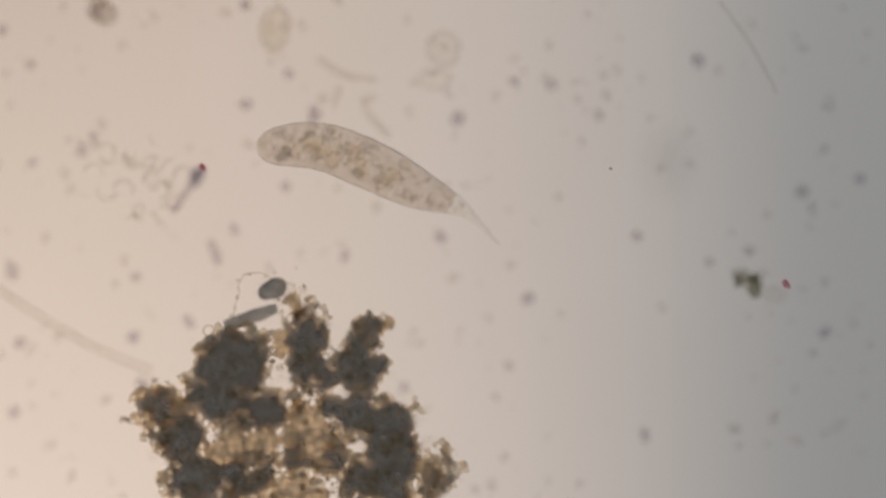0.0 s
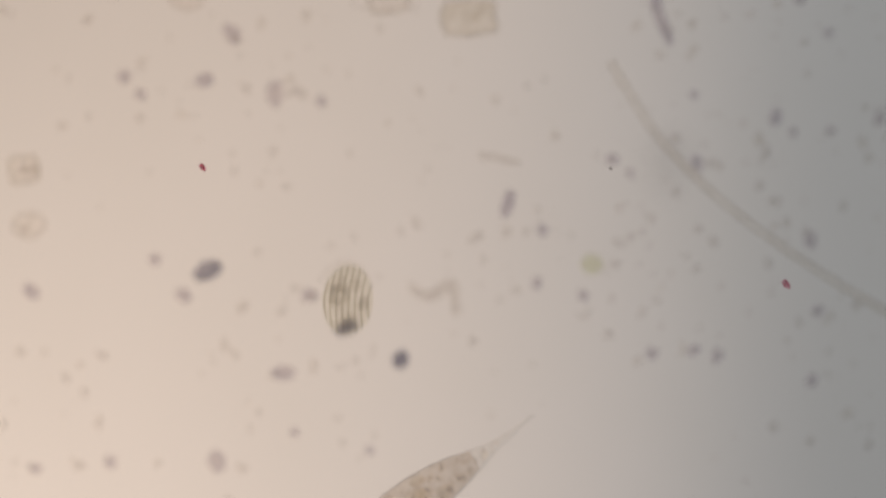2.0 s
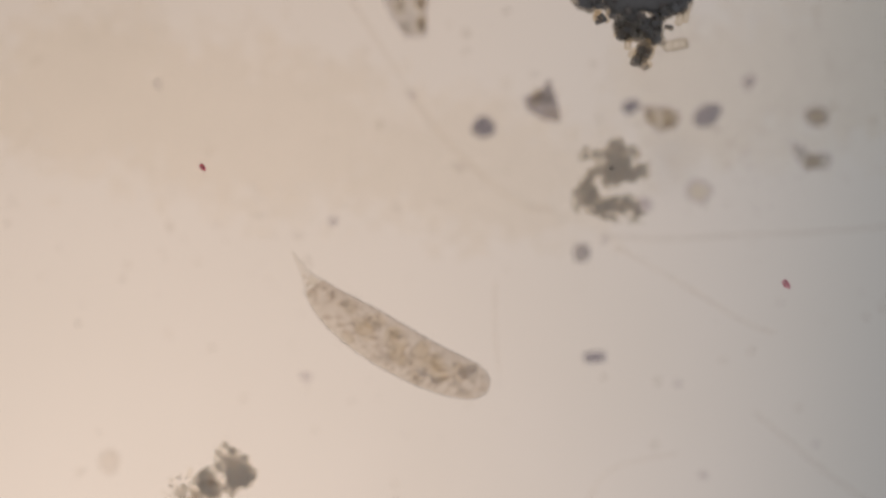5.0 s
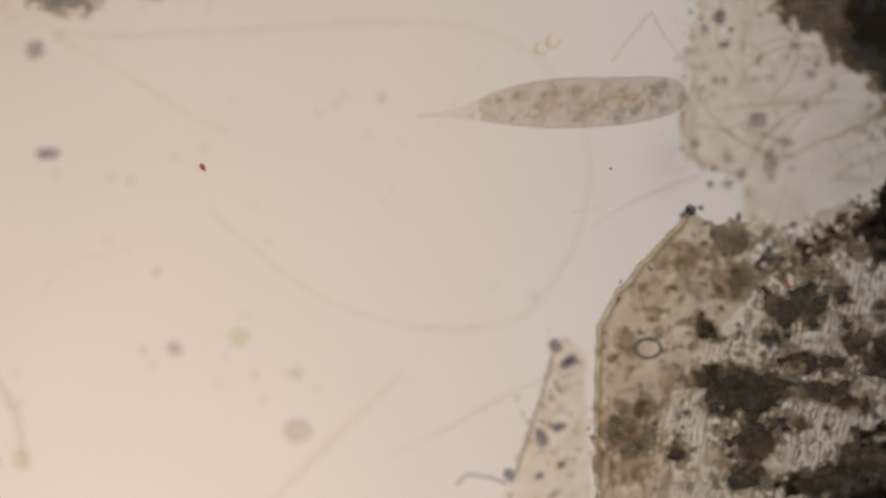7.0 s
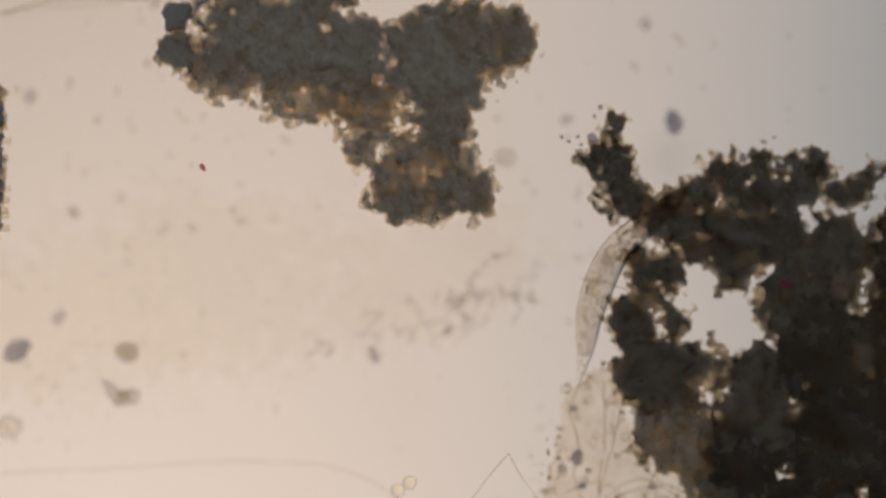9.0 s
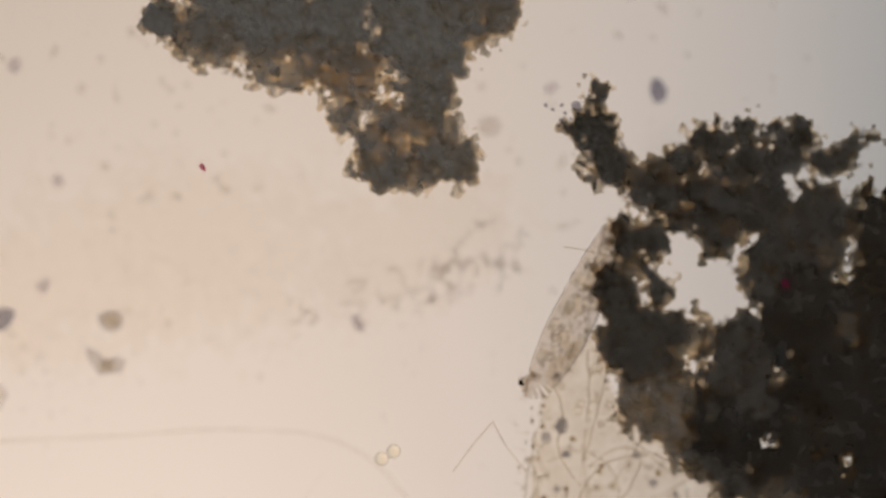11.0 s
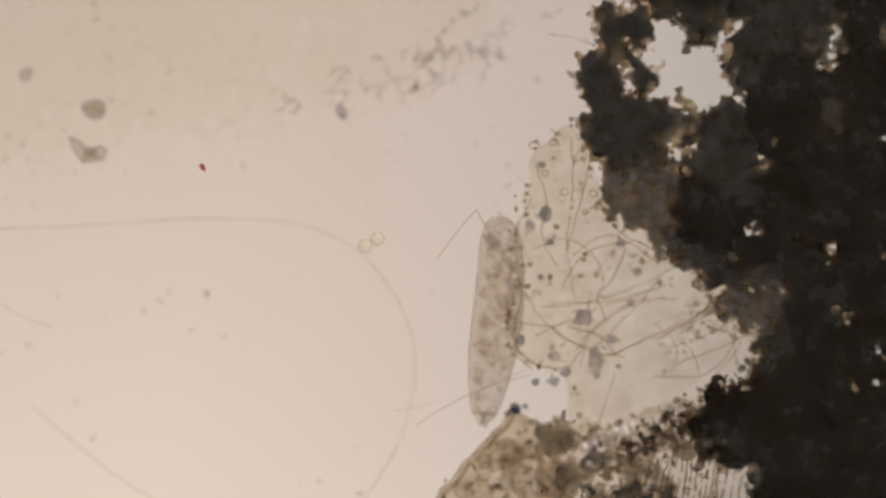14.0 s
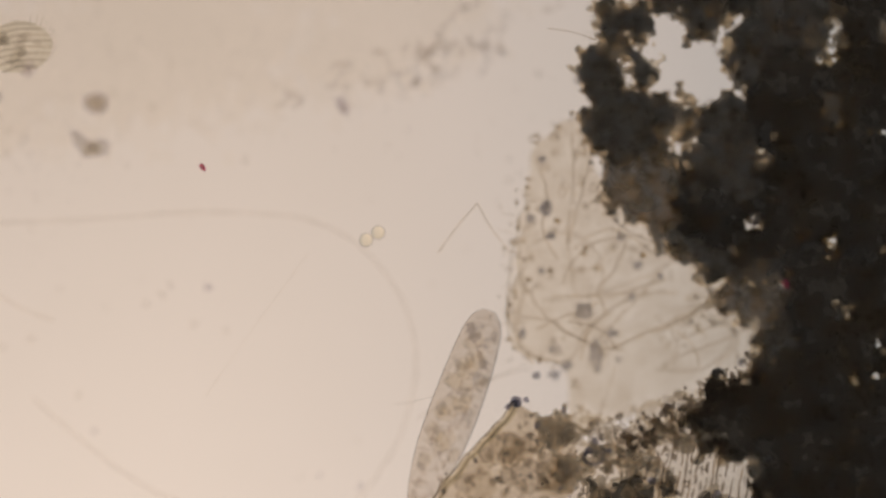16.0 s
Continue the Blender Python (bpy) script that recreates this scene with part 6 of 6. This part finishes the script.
def worm():
    """A tailed swimming animal in short rigid rings, head along its own x."""
    e = thing("swimming_ciliate", "long pale grey-brown tailed ciliate full of food grains, swimming", "ciliate", 0, 0, 0)
    rings = []
    n = 20
    for k in range(WORM_N):
        f0, f1 = k / WORM_N, (k + 1) / WORM_N + 0.0008
        mid = (k + 0.5) / WORM_N
        if k == 0:
            fs = [0.0, 0.002, 0.005, 0.009, f1]
        else:
            fs = [f0, (f0 + f1) / 2, f1]
        v, f = [], []
        for q in fs:
            w = girth(q) * U
            x = (mid - min(q, 1)) * WORM_LENGTH * U
            v += [(x, w * math.cos(2 * math.pi * j / n), 0.5 * w * math.sin(2 * math.pi * j / n)) for j in range(n)]
        for i in range(len(fs) - 1):
            f += [[i * n + j, i * n + (j + 1) % n, (i + 1) * n + (j + 1) % n, (i + 1) * n + j] for j in range(n)]
        if k == 0:
            f.append(list(range(n))[::-1])
        if k == WORM_N - 1:
            f.append(list(range((len(fs) - 1) * n, len(fs) * n)))
        s = Soup()
        s.add(np.array(v), f)
        ring = part("body_ring", s, M_SKIN if mid < 0.76 else M_SKIN_TAIL, e)
        w = girth(mid)
        if w > 8:
            def fill(name, mat, count, lo, hi, where, flat=0.7):
                """Grains in this ring; where is how far from the middle line they keep, 0 to 1."""
                g = Soup()
                for _ in range(int(count * w / 40 + RNG.random())):
                    rr = min(lo + (hi - lo) * RNG.random() ** 1.5, w * 0.42)
                    y = (1 if RNG.random() < 0.5 else -1) * (where + (1 - where) * RNG.random()) * 0.88 * (w - rr) * U
                    z = 0.3 * (2 * RNG.random() - 1) * math.sqrt(max(0.0, w * w * U * U - y * y))
                    g.blob(((RNG.random() - 0.5) * 8 * U, y, z), (rr * (1.1 + 0.5 * RNG.random()) * U, rr * U, min(rr * flat, w * 0.2) * U), 2, 0.2, RNG.random() * 6)
                if g.n:
                    part(name, g, mat, ring, kind="stuff")

            patchy = noise.noise(Vector((mid * 9.0, 3.1, 7.7)))
            fill("fine_grain", M_GRAN, 4.0, 1.8, 5.0, 0.0)
            fill("fine_grain", M_GRAN_DARK, 0.5, 1.5, 3.2, 0.0)
            if k > 4:
                fill("vacuole", M_VACUOLE, 0.36, 9.0, 17.0, 0.0, 0.6)
                fill("dark_patch", M_GRAN_BLUE, 0.34 + 0.7 * patchy, 5.0, 12.0, 0.5)
            if 6 <= k <= 9:
                fill("mouth", M_GRAN_BLUE, 1.3, 6.0, 10.0, 0.1)
        rings.append(ring)
    return e, rings


def striped_ciliate():
    """A small oval animal with ridges along its back and a fringe of bristles."""
    e = thing("ridged_ciliate", "small oval yellow-grey ciliate with dark ridges and bristles", "ciliate", 0, 0, 0, "ridged ciliates")
    s = Soup()
    s.blob((0, 0, 0), (63 * U, 46 * U, 18 * U), 3, 0.03)
    part("body", s, clear_body, e)
    for k in range(8):
        y = (k - 3.5) / 4.1
        h = math.sqrt(max(0.05, 1 - y * y))
        r = Soup()
        r.tube([((60 * h * math.sin(w)) * U, (y * 45 + 3 * math.cos(w * 2)) * U, (6 + 13 * h * math.cos(w)) * U) for w in [(-1.45 + 2.9 * i / 14) for i in range(15)]], 1.7 * U, 5)
        part("ridge", r, M_CELL_EDGE, e, "dark lengthwise ridge")
    for k in range(14):
        b = Soup()
        a = -1.1 + 2.2 * k / 13
        x, y = 60 * math.cos(a), 44 * math.sin(a)
        b.tube([((x + j * 4 * math.cos(a)) * U, (y + j * 4 * math.sin(a) + j * j * 0.8) * U, 0) for j in range(4)], 0.7 * U, 4)
        part("bristle", b, M_CELL_EDGE, e)
    g = Soup()
    for _ in range(16):
        a, q = RNG.random() * 6.28, 0.75 * math.sqrt(RNG.random())
        rr = (4 + 6 * RNG.random()) * U
        g.blob((58 * q * math.cos(a) * U, 40 * q * math.sin(a) * U, 0), (rr * 1.2, rr, rr * 0.7), 2, 0.3)
    part("food_grain", g, M_GRAN_DARK, e, kind="stuff")
    return e


clear_body = clear("ciliate_body", (0.885, 0.88, 0.835), (0.965, 0.957, 0.925), 60, share=0.0)
WORM, RINGS = worm()
OVALS = [striped_ciliate(), striped_ciliate(), striped_ciliate()]


# ---- what moves ----
def spine(t, roll, *pts):
    """The animal's middle line at t seconds, from head to tail: where each ring lies and how it points."""
    line = glide(pts, 6.0)
    d = [0.0]
    for a, b in zip(line, line[1:]):
        d.append(d[-1] + (b - a).length)
    total = d[-1]
    tuck = min(1.0, max(0.0, (420 - total) / 50))      # how far the tail is folded under the body
    body = min(0.74 * WORM_LENGTH, 0.93 * (1 - tuck) * total + tuck * (total - 26))

    def place(s):
        s = min(max(s, 0.0), total)
        for i in range(len(d) - 1):
            if s <= d[i + 1]:
                k = (s - d[i]) / max(1e-6, d[i + 1] - d[i])
                return line[i].lerp(line[i + 1], k)
        return line[-1]

    def along(f):
        if f < 0.74:
            return body * f / 0.74
        g = (f - 0.74) / 0.26
        folded = total - 26 + 26 * g / 0.5 if g < 0.5 else total - 60 * (g - 0.5)
        return (body + (total - body) * g) * (1 - tuck) + folded * tuck

    poses = []
    for k in range(WORM_N):
        s = along((k + 0.5) / WORM_N)
        a, b, c = place(s - 9), place(s), place(s + 9)
        poses.append((b, math.degrees(math.atan2(-(a.y - c.y), a.x - c.x))))

    def twist(k):
        """The roll of ring k: one for the whole body, or from head to rear."""
        if isinstance(roll, tuple):
            return roll[0] + (roll[1] - roll[0]) * min(1.0, k / (0.5 * WORM_N))
        return roll

    mid, ang = poses[WORM_N // 2]
    home = pose(mid.x * U, -mid.y * U, WORM_Z, 0, 0, ang)
    back = home.inverted()
    return t, home, [back @ pose(b.x * U, -b.y * U, WORM_Z, 0, 0, w) @ pose(0, 0, 0, twist(k)) for k, (b, w) in enumerate(poses)]


WORM_Z = 0.036


def motions():
    for dust, h in zip(DUST, (0.0, 0.0, 0.0, -0.17)):
        walk(dust, [(t, pose(u * U, -v * U, f + h)) for t, u, v, f in PATH])
    # the lamp slides sideways under the lens to shift its painted falloff across the view
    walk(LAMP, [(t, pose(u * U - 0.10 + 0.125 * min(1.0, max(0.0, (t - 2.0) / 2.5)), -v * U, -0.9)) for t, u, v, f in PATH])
    keys = [
        spine(0, 0, (455, 262), (560, 258), (650, 290), (740, 335), (820, 372), (885, 435)),
        spine(0.04, 0, (448, 266), (555, 258), (650, 290), (740, 335), (820, 372), (883, 433)),
        spine(0.1, 0, (315, 364), (364, 303), (525, 275), (667, 299), (768, 323), (840, 356)),
        spine(0.2, 0, (259, 364), (364, 315), (493, 291), (614, 287), (756, 291)),
        spine(0.3, 0, (145, 402), (259, 366), (380, 321), (501, 289), (622, 269)),
        spine(0.4, 0, (23, 441), (137, 405), (258, 364), (379, 328), (488, 296)),
        spine(0.5, 0, (-73, 485), (-13, 460), (137, 410), (237, 378), (317, 342), (387, 310)),
        spine(0.6, 0, (-105, 530), (-15, 486), (145, 415), (255, 365), (349, 325)),
        spine(0.7, 0, (-238, 585), (-118, 540), (30, 481), (102, 440), (177, 391)),
        spine(0.8, 0, (-282, 635), (-152, 585), (25, 502), (78, 465), (133, 425)),
        spine(0.9, 0, (-330, 688), (-246, 638), (-90, 568), (10, 523), (98, 470)),
        spine(1, 0, (-419, 702), (-294, 644), (-194, 599), (-104, 559), (-44, 526), (26, 484)),
        spine(1.1, 0, (-476, 726), (-362, 676), (-242, 626), (-142, 581), (-52, 528)),
        spine(1.2, 0, (-519, 747), (-409, 702), (-289, 657), (-189, 617), (-92, 572)),
        spine(1.3, 0, (-520, 752), (-412, 707), (-292, 657), (-192, 612), (-96, 564)),
        spine(1.4, 0, (-574, 790), (-464, 735), (-344, 680), (-234, 630), (-129, 580)),
        spine(1.5, 0, (-623, 823), (-503, 763), (-403, 708), (-293, 653), (-203, 595)),
        spine(1.6, 0, (-694, 895), (-584, 820), (-472, 750), (-374, 690), (-299, 649)),
        spine(1.7, 0, (-729, 915), (-619, 840), (-500, 758), (-419, 715), (-339, 677)),
        spine(1.8, 0, (-796, 963), (-686, 888), (-586, 823), (-486, 763), (-408, 727)),
        spine(1.9, 0, (-826, 1026), (-726, 946), (-616, 876), (-526, 816), (-440, 778)),
        spine(2, 0, (-865, 1106), (-765, 1006), (-665, 926), (-555, 851), (-480, 791)),
        spine(2.1, 0, (-884, 1148), (-794, 1048), (-704, 973), (-612, 911), (-523, 839)),
        spine(2.2, 0, (-865, 1146), (-785, 1061), (-695, 981), (-615, 911), (-548, 849)),
        spine(2.3, 0, (-902, 1206), (-824, 1111), (-734, 1021), (-649, 946), (-567, 872)),
        spine(2.4, 0, (-911, 1248), (-844, 1152), (-764, 1062), (-684, 972), (-602, 898)),
        spine(2.5, 0, (-920, 1304), (-883, 1238), (-823, 1158), (-753, 1063), (-688, 978), (-638, 913)),
        spine(2.6, 0, (-934, 1354), (-888, 1282), (-818, 1192), (-748, 1102), (-656, 967)),
        spine(2.7, 0, (-954, 1414), (-904, 1332), (-844, 1242), (-774, 1147), (-697, 1028)),
        spine(2.8, 0, (-980, 1441), (-935, 1361), (-870, 1261), (-805, 1166), (-721, 1043)),
        spine(2.9, 0, (-1000, 1478), (-957, 1395), (-897, 1295), (-827, 1195), (-750, 1087)),
        spine(3, 0, (-1006, 1520), (-984, 1450), (-934, 1360), (-864, 1260), (-819, 1175), (-789, 1110)),
        spine(3.2, 0, (-1005, 1585), (-988, 1520), (-938, 1420), (-878, 1310), (-833, 1200), (-815, 1145)),
        spine(3.7, 0, (-1035, 1790), (-1020, 1690), (-975, 1570), (-925, 1440), (-890, 1330)),
        spine(4.2, 10, (-960, 2010), (-1000, 1920), (-1010, 1800), (-980, 1680), (-940, 1570)),
        spine(4.7, 10, (-730, 2120), (-820, 2080), (-920, 2010), (-980, 1920), (-1000, 1790)),
        spine(5, 5, (-540, 2130), (-640, 2095), (-740, 2040), (-830, 1975), (-890, 1890)),
        spine(5.3, 0, (-356, 2125), (-446, 2077), (-536, 2027), (-626, 1977), (-696, 1945), (-776, 1892)),
        spine(5.5, 0, (-244, 2143), (-338, 2117), (-438, 2072), (-528, 2027), (-618, 1989), (-678, 1947)),
        spine(5.7, 0, (-169, 2123), (-269, 2111), (-389, 2081), (-499, 2046), (-615, 2004)),
        spine(6, 0, (113, 2045), (6, 2060), (-94, 2067), (-194, 2072), (-294, 2077), (-369, 2079)),
        spine(6.3, 0, (353, 2041), (243, 2039), (123, 2043), (-7, 2046), (-122, 2046)),
        spine(6.5, 0, (456, 2015), (336, 2029), (236, 2030), (136, 2032), (46, 2039), (-34, 2039)),
        spine(6.8, 0, (666, 1984), (548, 1996), (438, 2003), (318, 2013), (204, 2024)),
        spine(7, 0, (785, 1972), (670, 1985), (570, 1989), (470, 1995), (390, 2007), (305, 2012)),
        spine(7.1, 0, (789, 1915), (744, 1941), (664, 1965), (574, 1983), (474, 1997), (341, 2013)),
        spine(7.2, 0, (765, 1883), (727, 1925), (646, 1962), (525, 1990), (440, 2003), (355, 2010)),
        spine(7.3, 5, (792, 1836), (762, 1883), (702, 1936), (599, 1980), (512, 2001), (417, 2012)),
        spine(7.5, 10, (834, 1786), (764, 1849), (704, 1904), (624, 1959), (534, 1999), (459, 2012)),
        spine(8, 20, (880, 1667), (850, 1717), (780, 1807), (730, 1862), (670, 1912), (610, 1962), (550, 1987)),
        spine(8.1, (50, 22), (921, 1665), (841, 1755), (776, 1815), (710, 1876), (621, 1957)),
        spine(8.2, (62, 26), (870, 1595), (840, 1675), (800, 1765), (717, 1863), (608, 1952)),
        spine(8.3, (76, 32), (894, 1516), (877, 1606), (846, 1682), (765, 1823), (656, 1957)),
        spine(8.4, (84, 40), (886, 1564), (854, 1668), (818, 1749), (773, 1830), (673, 1939)),
        spine(8.5, (86, 42), (885, 1515), (865, 1602), (835, 1692), (795, 1792), (755, 1872), (703, 1930)),
        spine(8.7, (86, 54), (965, 1419), (905, 1489), (859, 1589), (830, 1679), (811, 1751), (760, 1839)),
        spine(9, (80, 60), (1040, 1354), (955, 1429), (905, 1484), (870, 1574), (857, 1664), (830, 1759)),
        spine(9.2, 62, (1082, 1285), (1002, 1360), (942, 1430), (892, 1500), (872, 1580), (852, 1685)),
        spine(9.8, 62, (1110, 1247), (1030, 1317), (960, 1397), (910, 1467), (880, 1557), (855, 1667)),
        spine(10.6, 45, (1020, 1337), (940, 1407), (900, 1487), (870, 1577), (830, 1687)),
        spine(11.3, (86, 10), (883, 1562), (870, 1642), (840, 1732), (785, 1822), (750, 1867), (717, 1837)),
        spine(11.5, (84, 6), (863, 1662), (838, 1740), (783, 1820), (743, 1890), (711, 1962)),
        spine(11.7, (62, 4), (833, 1696), (805, 1761), (765, 1851), (735, 1931), (710, 2019)),
        spine(11.9, (40, 0), (807, 1732), (782, 1817), (757, 1897), (732, 1977), (697, 2067)),
        spine(12, (24, 0), (790, 1739), (775, 1807), (755, 1897), (735, 1987), (705, 2082)),
        spine(12.5, 0, (767, 1748), (767, 1832), (755, 1932), (737, 2032), (713, 2120)),
        spine(13, 0, (756, 1795), (760, 1873), (753, 1983), (740, 2093), (730, 2177)),
        spine(13.5, 0, (755, 1790), (763, 1877), (763, 1987), (755, 2087), (743, 2173)),
        spine(14, 0, (764, 1839), (768, 1916), (762, 2016), (748, 2116), (735, 2211)),
        spine(14.5, 0, (779, 1895), (762, 1999), (737, 2109), (712, 2199), (685, 2274)),
        spine(15, 0, (771, 1978), (751, 2053), (718, 2143), (683, 2233), (648, 2333)),
        spine(15.5, 0, (753, 2016), (725, 2096), (690, 2186), (655, 2276), (615, 2376)),
        spine(16, 0, (746, 2017), (712, 2117), (675, 2217), (635, 2317), (595, 2417)),
    ]
    walk(WORM, [(t, home) for t, home, rings in keys])
    for k, ring in enumerate(RINGS):
        walk(ring, [(t, rings[k]) for t, home, rings in keys])

    def swim(ob, rows):
        walk(ob, [(t, pose(u * U, -v * U, 0.034, 0, 0, a)) for t, u, v, a in rows])

    swim(OVALS[0], [(0.0, -1700, 420, 20), (1.5, -1380, 110, 25), (1.7, -1236, 39, 25), (1.8, -1135, 0, 30), (1.9, -1054, -26, 35), (2.4, -880, -260, 40), (16.0, -700, -500, 40)])
    swim(OVALS[1], [(0.0, -1000, 1250, 60), (1.5, -830, 830, 60), (1.7, -803, 735, 60), (1.8, -792, 695, 70), (1.9, -792, 653, 80), (2.0, -810, 588, 86), (2.1, -794, 495, 82),
                    (2.2, -791, 437, 88), (2.3, -798, 379, 90), (2.6, -800, 180, 90), (16.0, -800, -400, 90)])
    swim(OVALS[2], [(0.0, -600, 3000, 60), (8.0, -600, 2900, 60), (13.0, -450, 1800, 60), (15.5, -270, 1500, 20), (15.9, -104, 1505, 10), (16.0, -90, 1550, 8)])


motions()
